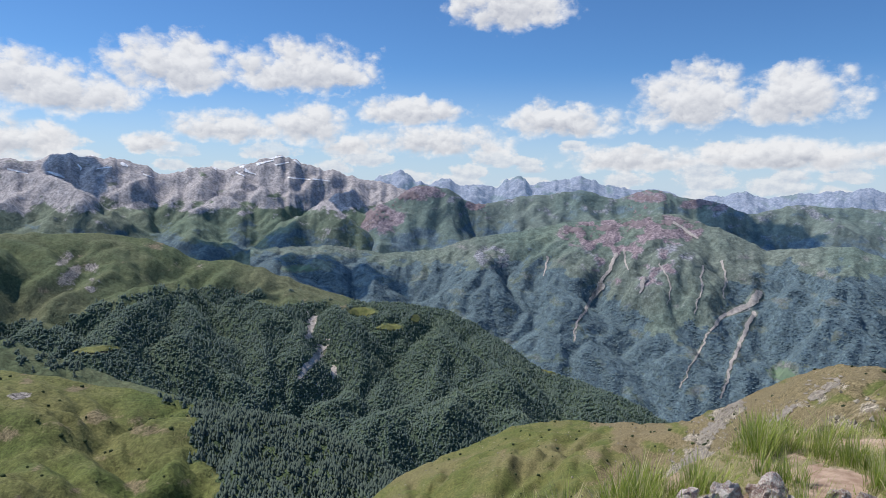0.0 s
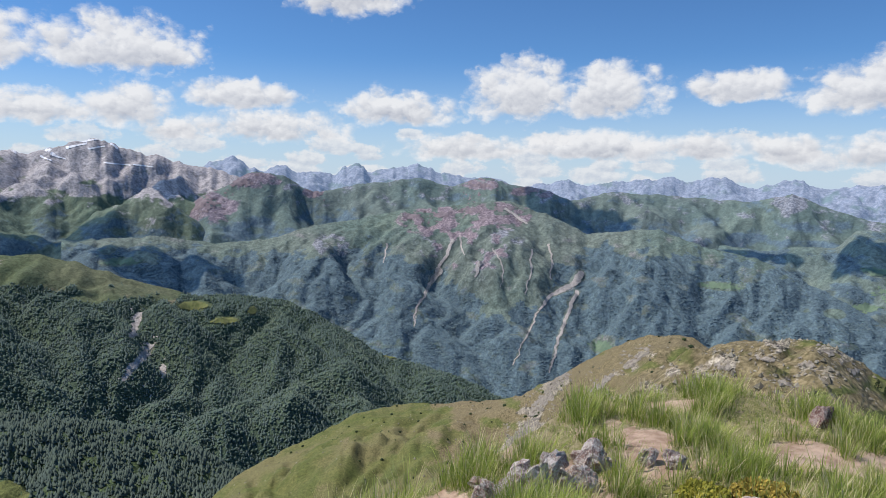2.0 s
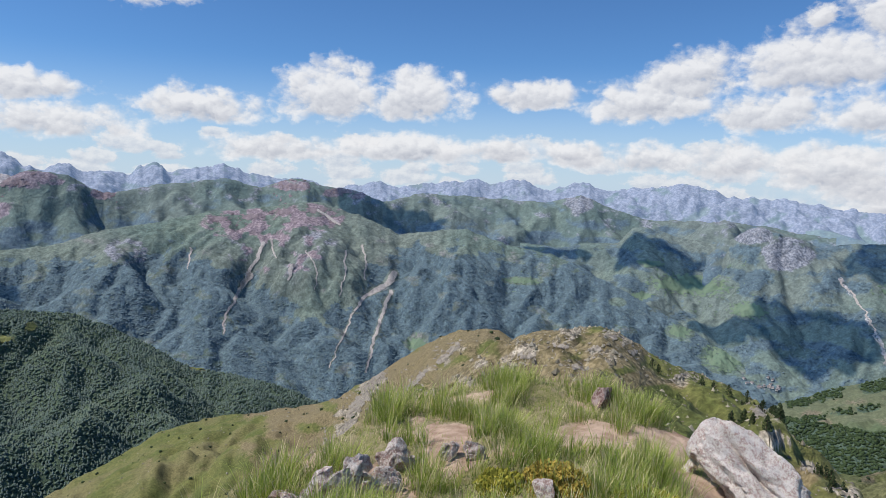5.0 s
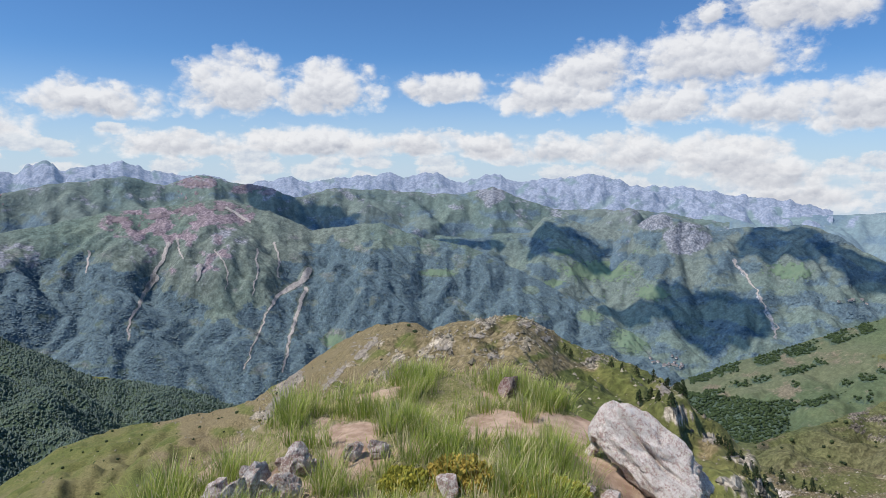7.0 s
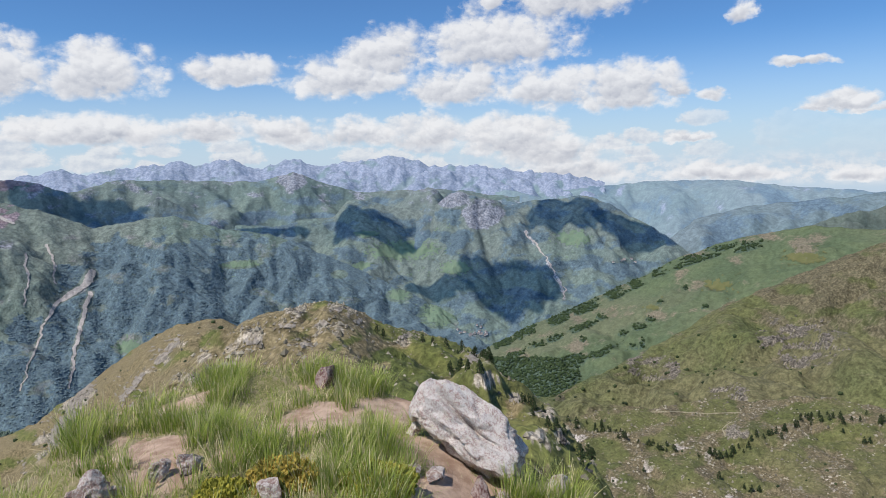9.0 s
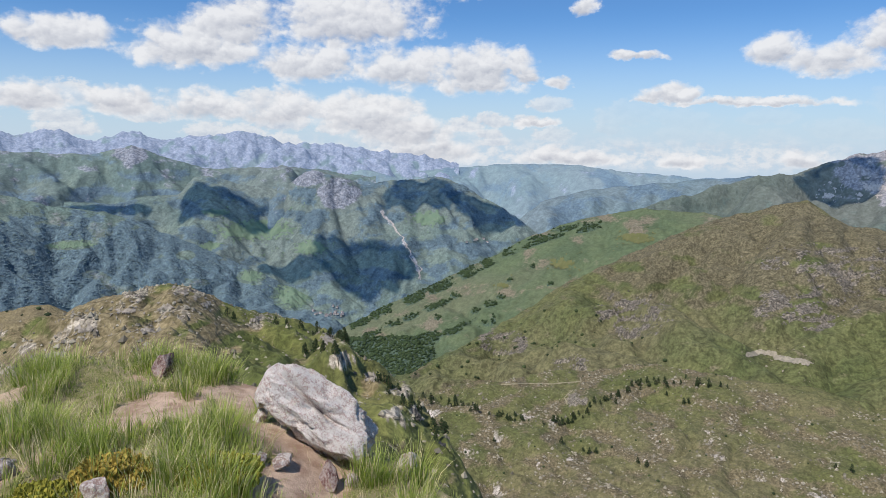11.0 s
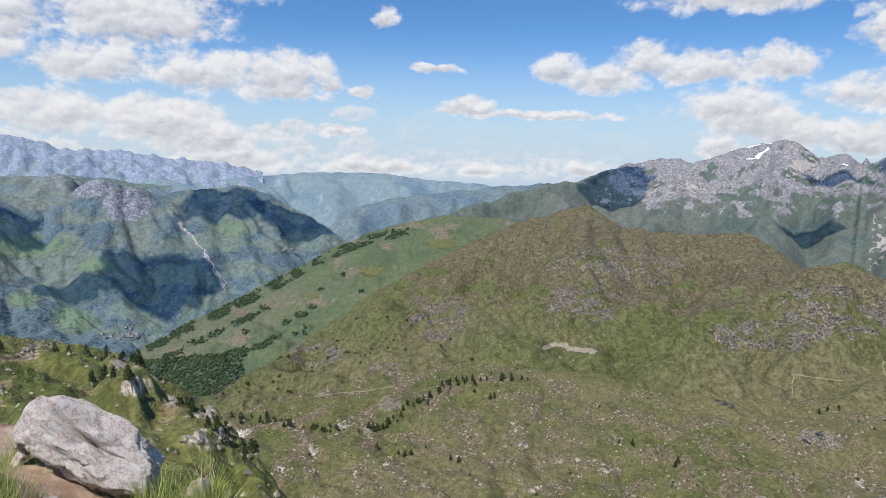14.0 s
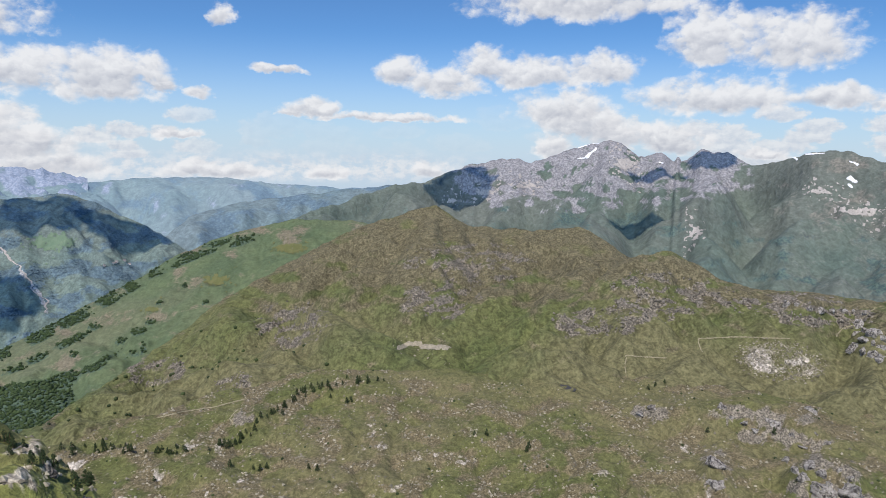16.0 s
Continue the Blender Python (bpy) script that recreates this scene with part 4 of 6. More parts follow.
lower_forest = np.clip(smooth(s.A + 0.9 * s.n1 * 4 - 0.6 * (s.E + 17), -23.5, -20.5) + 0.95 * smooth(s.n1, 0.0, 0.25) * smooth(s.E, -17, -13), 0, 1)
lower.build(m_wood, {"forest": lower_forest, "brown": 0.1 + 0.7 * s.n2}, "slope with dense dark conifer forest", "hill", "", "hill_slope")

pasture = Land("pasture_slope", [(-60, -11, 820), (-50, -11.5, 800), (-40, -12.6, 790), (-33.8, -13.6, 760), (-30.3, -14.5, 740), (-26.5, -16, 720), (-22.4, -17.1, 690), (-17.2, -18.6, 670), (-8.8, -20.9, 640), (-3.8, -24.0, 600), (2, -28, 560)],
    [(-60, -40, 260), (2, -44, 240)], 0.14, 120, 1.0, 0.05, 0.8, 12, 130, 7, 0.3, hold=0.4, seed=58.8)
s = pasture
pasture_forest = smooth(s.A + 3.0 * s.n1 - np.interp(s.E, [-28, -24.5, -21.3, -18, -17], [-16, -18.2, -20.8, -20.7, -22]), -0.4, 0.5)
pasture.build(m_pasture, {"brown": 0.10 + 1.0 * s.n2, "rock": 0.9 * blob(s.A, s.E, -33, -15.6, 1.6, 0.35) * (0.6 + s.n1), "forest": np.maximum(pasture_forest, 0.3 * smooth(s.n1, 0.25, 0.5))}, "rolling green summer pasture running into fir wood", "hill", "", "hill_slope")

# our own ridge: green shoulder with its far top, then the brown top
shoulder = Land("green_shoulder", [(-14, -30, 340), (-8, -27, 360), (-3.8, -24.5, 380), (1.2, -22.3, 400), (6.1, -20.3, 420), (10.9, -19.4, 430), (15.6, -18.95, 420), (19.2, -18.85, 390), (22, -17.9, 350), (24.3, -16.4, 320), (26, -15.3, 300), (28.1, -13.9, 280), (29.6, -13.1, 265), (31, -12.6, 250), (32.2, -12.5, 245), (33.7, -12.5, 240), (35.4, -13, 235), (38, -14.2, 230), (44, -18, 220)],
    [(-14, -55, 90), (44, -38, 60)], 0.16, 140, 0.95, 0.06, 1.2, 5, 60, 3, 0.3, hold=0.45, seed=63.3)
s = shoulder
rocks = streak(s.A, s.E, [(24.5, -16.6), (22.5, -18.4), (21, -20.5)], 0.7, 0.9) + 0.8 * streak(s.A, s.E, [(31.5, -14), (29, -16)], 0.6) + streak(s.A, s.E, [(22.5, -20.2), (19.5, -23.5)], 0.9, 1.2)
shoulder_rocks = rocks
shoulder.build(m_near, {"rock": np.clip(rocks, 0, 1) * (0.5 + 1.4 * s.n1), "brown": smooth(s.A, 10, 17) * 0.75 + 0.9 * s.n2, "scree": 0.6 * blob(s.A, s.E, 33.4, -12.9, 0.7, 0.4) * (0.4 + s.n1)}, "green grassy shoulder with stony ribs", "ridge", "", "ridge")

brow = Land("brown_top", [(8, -32, 24), (16, -25.5, 34), (22, -21.5, 44), (27, -19, 52), (30, -17.4, 58), (32.6, -15.7, 64), (35, -14.2, 70), (37.3, -12.9, 74), (39, -12.6, 76), (41.5, -12, 78), (42.6, -11.75, 79), (43.4, -11.7, 79), (44.4, -12, 79), (45.5, -12.5, 80), (47.2, -13.7, 82), (50.1, -14.6, 95), (53.5, -15.6, 105), (55.5, -16, 105), (56.5, -17, 92), (57.9, -18.3, 80), (60.9, -19.9, 64), (63.8, -22.7, 50), (66.3, -24.9, 40), (68, -27.6, 32), (74, -36, 24)],
    [(8, -42, 8), (40, -33, 9), (74, -46, 8)], 0.17, 140, 1.0, 0.14, 1.3, 1.4, 14, 0.8, 0.3, hold=0.5, drop=0.9, lumps=[(57, -18.5, 1.6, 1.2, 1.2), (63.2, -22.5, 2.0, 2.0, 0.8)], seed=68.2)
s = brow
rocks = 0.8 * streak(s.A, s.E, [(41, -12.6), (36, -15), (32, -17)], 1.0, 1.4) + blob(s.A, s.E, 44.5, -12.6, 2, 0.7) + 0.9 * blob(s.A, s.E, 50, -15.2, 1.5, 0.9) + blob(s.A, s.E, 57, -18.6, 1.8, 2.2) + blob(s.A, s.E, 62, -22.6, 2.5, 2.4) + 0.7 * blob(s.A, s.E, 43, -14.5, 3, 1.4)
brow_rocks = rocks
brow.build(m_near, {"rock": np.clip(rocks, 0, 1) * (0.5 + 1.3 * s.n1), "brown": 0.72 + 0.8 * s.n2 - 0.55 * smooth(s.A, 46, 50)}, "rounded brown grassy top strewn with grey rocks", "ridge", "", "ridge")


# ---- covers that lie on the land ----
def cover_mat(name, a, b, size):
    m, t, bsdf, co = material(name)
    n = t.noise(co, 1 / size, 5, 0.65)
    t.put(bsdf.inputs["Base Color"], t.mix(t.step(n, 0.32, 0.68), a, b))
    bump(t, bsdf, n, size * 0.5, 0.8)
    return m


m_snow = cover_mat("old_snow", *SNOW, 20)
# Scree grey with a little distance haze put into the colour.
m_gully = cover_mat("scree_of_the_gullies", mix3((0.34, 0.31, 0.27), HAZE_BLUE, 0.12), mix3((0.52, 0.48, 0.43), HAZE_BLUE, 0.12), 8)
m_rubble = cover_mat("pale_rubble", (0.24, 0.22, 0.165), (0.38, 0.345, 0.27), 2.5)
m_track = cover_mat("trodden_track", (0.24, 0.22, 0.14), (0.34, 0.31, 0.21), 2.0)
# About a quarter of this green is painted haze.
m_hay = cover_mat("hay_meadow", mix3((0.125, 0.195, 0.055), HAZE_BLUE, 0.26), mix3((0.170, 0.235, 0.080), HAZE_BLUE, 0.26), 40)
m_clearing = cover_mat("forest_clearing", (0.125, 0.150, 0.050), (0.180, 0.190, 0.075), 14)

def snowfields(land, ways):
    for a0, e0, a1, e1, w in ways:
        land.patch("snow_patch", way_of([(a0, e0), (a1, e1)], w, w * 0.6), m_snow, "patch of old summer snow", 6, 0.0004, 0.55, 0.5)


snowfields(snowy, [(-15.2, 1.35, -14.2, 1.75, 0.10), (-14.4, 1.9, -13.5, 2.15, 0.09), (-14.0, 1.35, -13.0, 1.6, 0.07), (-16.3, 0.9, -15.7, 0.5, 0.13), (-17.0, 0.7, -16.6, 0.4, 0.09), (-13.0, 0.35, -11.2, 0.2, 0.06), (-11.0, 0.25, -9.4, 0.1, 0.06), (-12.6, 1.75, -12.1, 1.45, 0.09), (-30.2, 0.4, -29.2, 0.05, 0.10), (-27.1, 0.75, -26.0, 0.9, 0.06), (-25.7, 1.2, -25.1, 1.0, 0.10), (-32.6, 0.6, -31.6, 0.3, 0.08), (-23.9, 0.4, -23.4, 0.15, 0.07), (-28.6, 1.0, -28.2, 0.6, 0.06)])
snowfields(east, [(104.9, 0.15, 105.8, 0.55, 0.08), (105.6, 0.72, 106.5, 0.86, 0.07), (106.1, 0.38, 106.9, 0.62, 0.06), (106.6, -0.4, 107.5, 0.35, 0.12), (105.9, -0.5, 106.8, -0.42, 0.05), (105.2, 0.45, 105.5, 0.65, 0.06), (107.0, 0.75, 107.6, 0.7, 0.05), (125.8, -1.6, 126.4, -1.9, 0.15), (126.0, -2.1, 126.3, -2.3, 0.08), (126.0, -0.45, 126.3, -0.65, 0.10), (121.7, -0.05, 122.3, -0.35, 0.10), (122.9, 0.05, 124.0, 0.15, 0.06), (112.5, -0.7, 112.9, -0.8, 0.05)])
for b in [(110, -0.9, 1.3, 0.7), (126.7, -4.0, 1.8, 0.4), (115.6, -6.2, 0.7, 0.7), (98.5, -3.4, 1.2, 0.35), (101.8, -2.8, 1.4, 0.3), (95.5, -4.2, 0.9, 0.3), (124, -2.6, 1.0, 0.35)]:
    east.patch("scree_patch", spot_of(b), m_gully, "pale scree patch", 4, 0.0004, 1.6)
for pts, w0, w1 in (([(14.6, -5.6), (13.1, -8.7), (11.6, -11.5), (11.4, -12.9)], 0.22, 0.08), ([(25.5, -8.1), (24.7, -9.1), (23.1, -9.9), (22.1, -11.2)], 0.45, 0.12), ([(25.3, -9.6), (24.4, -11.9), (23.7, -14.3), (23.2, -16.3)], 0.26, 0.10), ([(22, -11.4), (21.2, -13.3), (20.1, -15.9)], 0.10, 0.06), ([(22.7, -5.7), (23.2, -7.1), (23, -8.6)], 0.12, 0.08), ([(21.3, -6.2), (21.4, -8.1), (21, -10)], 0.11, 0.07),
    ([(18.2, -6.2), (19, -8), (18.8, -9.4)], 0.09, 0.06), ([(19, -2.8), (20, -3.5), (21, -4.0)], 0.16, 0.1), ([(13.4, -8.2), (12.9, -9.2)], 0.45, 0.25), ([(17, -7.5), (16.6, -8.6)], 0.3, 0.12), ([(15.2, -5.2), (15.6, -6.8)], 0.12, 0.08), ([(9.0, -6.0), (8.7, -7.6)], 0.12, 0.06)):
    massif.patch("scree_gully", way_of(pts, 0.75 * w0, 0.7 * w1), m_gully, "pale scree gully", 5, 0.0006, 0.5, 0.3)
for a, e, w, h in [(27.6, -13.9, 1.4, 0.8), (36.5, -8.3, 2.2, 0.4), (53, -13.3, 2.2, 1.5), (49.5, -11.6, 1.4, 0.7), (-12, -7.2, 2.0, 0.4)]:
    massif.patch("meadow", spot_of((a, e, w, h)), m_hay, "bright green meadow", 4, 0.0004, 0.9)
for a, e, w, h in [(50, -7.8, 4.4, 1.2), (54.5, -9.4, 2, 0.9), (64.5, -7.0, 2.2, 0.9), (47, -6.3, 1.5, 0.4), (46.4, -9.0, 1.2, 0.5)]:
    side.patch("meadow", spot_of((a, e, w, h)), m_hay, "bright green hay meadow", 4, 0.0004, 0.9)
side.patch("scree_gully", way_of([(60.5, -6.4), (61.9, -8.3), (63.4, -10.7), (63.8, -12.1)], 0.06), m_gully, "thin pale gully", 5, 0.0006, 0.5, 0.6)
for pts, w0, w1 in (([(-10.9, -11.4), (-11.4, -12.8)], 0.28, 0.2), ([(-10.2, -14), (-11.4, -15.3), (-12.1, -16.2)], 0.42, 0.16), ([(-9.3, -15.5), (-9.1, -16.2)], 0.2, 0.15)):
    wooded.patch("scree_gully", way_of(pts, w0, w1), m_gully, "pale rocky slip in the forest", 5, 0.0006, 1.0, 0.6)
for a, e, w, h in [(-6.8, -10.9, 1.8, 0.5), (-4.4, -12.2, 1.5, 0.4), (-2.2, -11.5, 0.5, 0.5), (-27.6, -12.9, 2.2, 0.35), (9.6, -15.4, 1.0, 0.35)]:
    wooded.patch("clearing", spot_of((a, e, w, h)), m_clearing, "bright green clearing", 3, 0.0012, 0.6)
hill.patch("rubble_patch", way_of([(91.1, -16.7), (92, -16.35), (93, -16.35), (93.1, -16.6), (95.3, -16.65)], 0.2), m_rubble, "pale rubble patch", 4, 0.0008, 0.9)
for pts in ([(110.7, -17.9), (110.75, -17.2), (110.6, -16.5), (112, -16.5), (114, -16.4)], [(116.8, -15.6), (116.5, -15.1), (116.3, -14.6), (119, -14.2), (123, -13.8)], [(126, -13.2), (126.3, -12.5), (127.2, -12.2), (127.7, -11.5), (128.1, -10.8)]):
    front.patch("footpath", way_of(pts, 0.038), m_track, "narrow trodden path", 5, 0.0005, 0.3, 0.3)
for pts in ([(71, -20.9), (73, -20.7), (75.5, -20.6), (78, -20.2)], [(77.2, -22.3), (76.6, -21.6), (77.2, -21.0)]):
    basin.patch("footpath", way_of(pts, 0.04), m_track, "narrow trodden path", 5, 0.0005, 0.4, 0.4)

# Red rock dulled by blue haze blended into both tones.
m_redrock = cover_mat("red_rock", mix3((0.17, 0.105, 0.092), HAZE_BLUE, 0.22), mix3((0.30, 0.225, 0.20), HAZE_BLUE, 0.22), 26)
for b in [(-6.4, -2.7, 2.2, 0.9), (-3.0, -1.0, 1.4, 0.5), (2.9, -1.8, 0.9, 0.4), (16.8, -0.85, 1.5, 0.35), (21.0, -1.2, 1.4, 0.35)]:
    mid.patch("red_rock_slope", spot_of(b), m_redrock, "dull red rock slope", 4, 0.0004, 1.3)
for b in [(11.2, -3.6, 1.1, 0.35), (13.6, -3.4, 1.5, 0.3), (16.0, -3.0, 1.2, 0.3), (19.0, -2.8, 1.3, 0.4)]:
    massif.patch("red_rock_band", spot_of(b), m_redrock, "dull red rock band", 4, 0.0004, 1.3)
m_outcrop = cover_mat("grey_outcrop", (0.15, 0.135, 0.11), (0.36, 0.33, 0.28), 0.5)
for b in [(44.4, -12.5, 1.0, 0.25), (43.0, -13.6, 0.9, 0.35), (40.2, -13.6, 1.2, 0.3), (37.2, -14.6, 1.2, 0.35), (46.0, -13.6, 0.6, 0.4), (49.8, -15.1, 0.8, 0.3), (41.6, -15.2, 0.9, 0.3), (55.8, -17.0, 0.9, 0.7), (59.5, -20.2, 0.9, 0.6), (35.0, -16.2, 1.2, 0.4)]:
    brow.patch("rock_outcrop", spot_of(b), m_outcrop, "grey weathered outcrop", 4, 0.0012, 1.2)
m_ribs = cover_mat("grey_rib", (0.15, 0.135, 0.11), (0.34, 0.31, 0.26), 1.2)
for pts, w0 in (([(24.6, -16.5), (23.4, -17.6)], 0.35), ([(23.2, -18.2), (22.0, -19.6)], 0.45), ([(22.0, -20.6), (20.4, -22.6)], 0.55), ([(31.2, -13.9), (29.6, -15.4)], 0.25), ([(28.4, -16.2), (26.8, -17.8)], 0.22), ([(19.6, -23.4), (17.6, -25.0)], 0.5)):
    shoulder.patch("stony_rib", way_of(pts, w0), m_ribs, "stony grey rib", 4, 0.001, 1.5)
m_bracken = cover_mat("dry_turf", (0.120, 0.132, 0.052), (0.150, 0.155, 0.066), 12)
for b in [(82, -8.2, 2.0, 0.6), (76, -10.6, 1.6, 0.6), (71, -12.6, 0.9, 0.3), (87, -7.6, 1.8, 0.5)]:
    flank.patch("dry_turf_patch", spot_of(b), m_bracken, "yellowish dry turf", 3, 0.0006, 1.1)

# ---- the summit at our feet ----
knoll = Land("summit_turf", [(-180, -32, 4.5), (-60, -33, 3.5), (-10, -30, 3.4), (8, -27.5, 3.7), (15, -25, 4.0), (19.1, -23.1, 4.4), (21.9, -21.1, 4.9), (26.1, -18.5, 5.8), (30.3, -17.3, 6.4), (34.8, -16.5, 6.8), (38.4, -16.3, 6.9), (44.1, -17, 6.5), (48, -18, 6.2), (51, -19.4, 5.8), (55, -21.4, 5.5), (60, -24.2, 5.0), (64, -26.4, 4.6), (68, -28.4, 4.3), (76, -31, 4.0), (100, -34, 3.5), (140, -34, 3.8), (180, -32, 4.5)],
    [(-180, -89.24, 0.02), (180, -89.24, 0.02)], 0.9, 90, 0.8, 0.25, 0.1, 0.10, 0.9, 0.0, 0.1, hold=1.0, drop=0.95, far=0.9, seed=74.0)
# ---- end knoll
def turf(x, y):
    return knoll.height(x, y)


EARTH = [(2.53, 4.19, 0.30), (2.31, 3.75, 0.22), (3.60, 3.80, 0.34), (4.30, 3.55, 0.34), (3.40, 4.95, 0.20), (3.12, 5.0, 0.18), (3.30, 2.40, 0.32), (3.80, 2.85, 0.32), (3.62, 2.42, 0.26), (1.75, 3.7, 0.25)]


def bare(x, y):
    """How far the turf is worn off to the earth."""
    best = 0.0 * x
    wob = 0.14 * fbm(x * 3.1, y * 3.1, 2.0, 4)
    for ex, ey, er in EARTH:
        best = np.maximum(best, smooth(np.hypot(x - ex, (y - ey) * 1.2) + wob, er * 1.3, er * 0.8))
    return np.maximum(best, 0.9 * smooth(fbm(x * 1.7 + 5, y * 1.7, 4.0, 4), 0.22, 0.36))


def turf_mat():
    m, t, bsdf, co = material("summit_turf")
    n1, n2, n3 = t.noise(co, 60, 4, 0.65), t.noise(co, 9, 5, 0.6), t.noise(co, 260, 2, 0.6)
    litter = t.mix(t.step(n1, 0.35, 0.65), (0.19, 0.205, 0.065), (0.38, 0.35, 0.17))
    litter = t.mix(t.step(n2, 0.45, 0.62), litter, (0.42, 0.36, 0.22))
    soil = t.mix(t.step(n2, 0.32, 0.68), (0.46, 0.31, 0.22), (0.74, 0.57, 0.43))
    soil = t.mix(t.step(n3, 0.55, 0.72), soil, (0.56, 0.46, 0.36))
    mask = t.step(t.math("MULTIPLY_ADD", t.math("SUBTRACT", n1, 0.5), 0.9, attr(t, "bare")), 0.3, 0.6)
    t.put(bsdf.inputs["Base Color"], t.mix(mask, litter, soil))
    bump(t, bsdf, t.math("ADD", n1, t.math("MULTIPLY", n3, 0.4)), 0.03, 0.9)
    return m


knoll.build(turf_mat(), {"bare": bare(knoll.X, knoll.Y)}, "grassy mountain summit with patches of bare earth", "ground", "structure", "ground_summit")


def stone_mat(name, dark, light, lichen=0.6, scale=1.0, bare=0.66):
    """Weathered stone, pinkish under grey-white and yellowish lichen."""
    m, t, bsdf, co = material(name)
    n1, n2, n3 = t.noise(co, 7 * scale, 6, 0.62, 0.4), t.noise(co, 28 * scale, 5, 0.65), t.noise(co, 120 * scale, 3, 0.7)
    spots = t.voronoi(co, 34 * scale)
    col = t.mix(t.step(n1, 0.35, 0.66), dark, light)
    col = t.mix(t.math("MULTIPLY", t.step(t.math("MULTIPLY_ADD", n1, 0.5, n2), bare, bare + 0.16), lichen), col, (0.72, 0.70, 0.655))
    col = t.mix(t.math("MULTIPLY", t.step(spots, 0.26, 0.12), t.step(n2, 0.5, 0.6)), col, (0.78, 0.76, 0.71))
    col = t.mix(t.math("MULTIPLY", t.step(n2, 0.60, 0.68), t.step(n1, 0.56, 0.46)), col, (0.42, 0.40, 0.16))
    col = t.mix(t.step(n3, 0.59, 0.68), col, (0.10, 0.088, 0.08))
    t.put(bsdf.inputs["Base Color"], col)
    bsdf.inputs["Roughness"].default_value = 0.85
    bump(t, bsdf, t.math("ADD", n2, t.math("MULTIPLY", n3, 0.6)), 0.035 / scale, 1.0)
    return m


m_stone = stone_mat("lichened_stone", (0.43, 0.32, 0.285), (0.64, 0.55, 0.51), 0.85, 3.0, 0.64)
m_loose = stone_mat("weathered_stone", (0.33, 0.23, 0.195), (0.60, 0.52, 0.47), 0.75, 3.0, 0.68)
m_redstone = stone_mat("red_stone", (0.17, 0.085, 0.075), (0.34, 0.22, 0.19), 0.35, 2.0)
m_grey = stone_mat("grey_field_stone", (0.16, 0.15, 0.135), (0.44, 0.42, 0.38), 0.5, 0.25)


def rock_mesh(name, dims, seed, level=5, cuts=12, rough=0.06, strata=(0, 0, 1), crack=0.0):
    """A broken block: a rounded body cut by planes, then split along its beds and weathered."""
    r = random.Random(seed)
    bm = bmesh.new()
    bmesh.ops.create_icosphere(bm, subdivisions=level, radius=1.0)
    V = np.array([v.co[:] for v in bm.verts])
    for _ in range(cuts):
        n = np.array([r.gauss(0, 1) for _ in range(3)])
        n /= np.linalg.norm(n)
        d = r.uniform(0.46, 0.80)
        over = V @ n - d
        V = V - np.where(over > 0, over, 0)[:, None] * n * 0.96
    V = V * np.array(dims)
    out = V / (np.linalg.norm(V, axis=1)[:, None] + 1e-9)
    size = float(np.mean(dims))
    q = V / size * 1.6 + seed
    bed = V @ np.array(strata) / size
    f = rough * fbm(q[:, 0], q[:, 1], q[:, 2], 6, 0.6) + 0.35 * rough * (np.abs(((bed * 3.1 + 0.5 * fbm(q[:, 0], q[:, 1], q[:, 2], 3)) % 1) - 0.5) * 2 - 0.5)
    if crack:
        line = V[:, 1] / dims[1] - 0.12 + 0.22 * grain(V[:, 0] / size * 2.2 + seed, q[:, 2] * 0.4, 0.0)
        f = f - crack * np.exp(-(line / 0.045) ** 2) * smooth(np.abs(V[:, 0] / dims[0]), 0.85, 0.5)
    V = V + out * (f * size)[:, None]
    for v, c in zip(bm.verts, V):
        v.co = c
    me = bpy.data.meshes.new(name)
    bm.to_mesh(me)
    bm.free()
    for p in me.polygons:
        p.use_smooth = True
    return me


def part(name, me, mat, parent, m=None, label=""):
    ob = new(name, me)
    if not me.materials:
        me.materials.append(mat)
    ob.parent = parent
    if m is not None:
        ob.matrix_basis = m
    return tagged(ob, label)


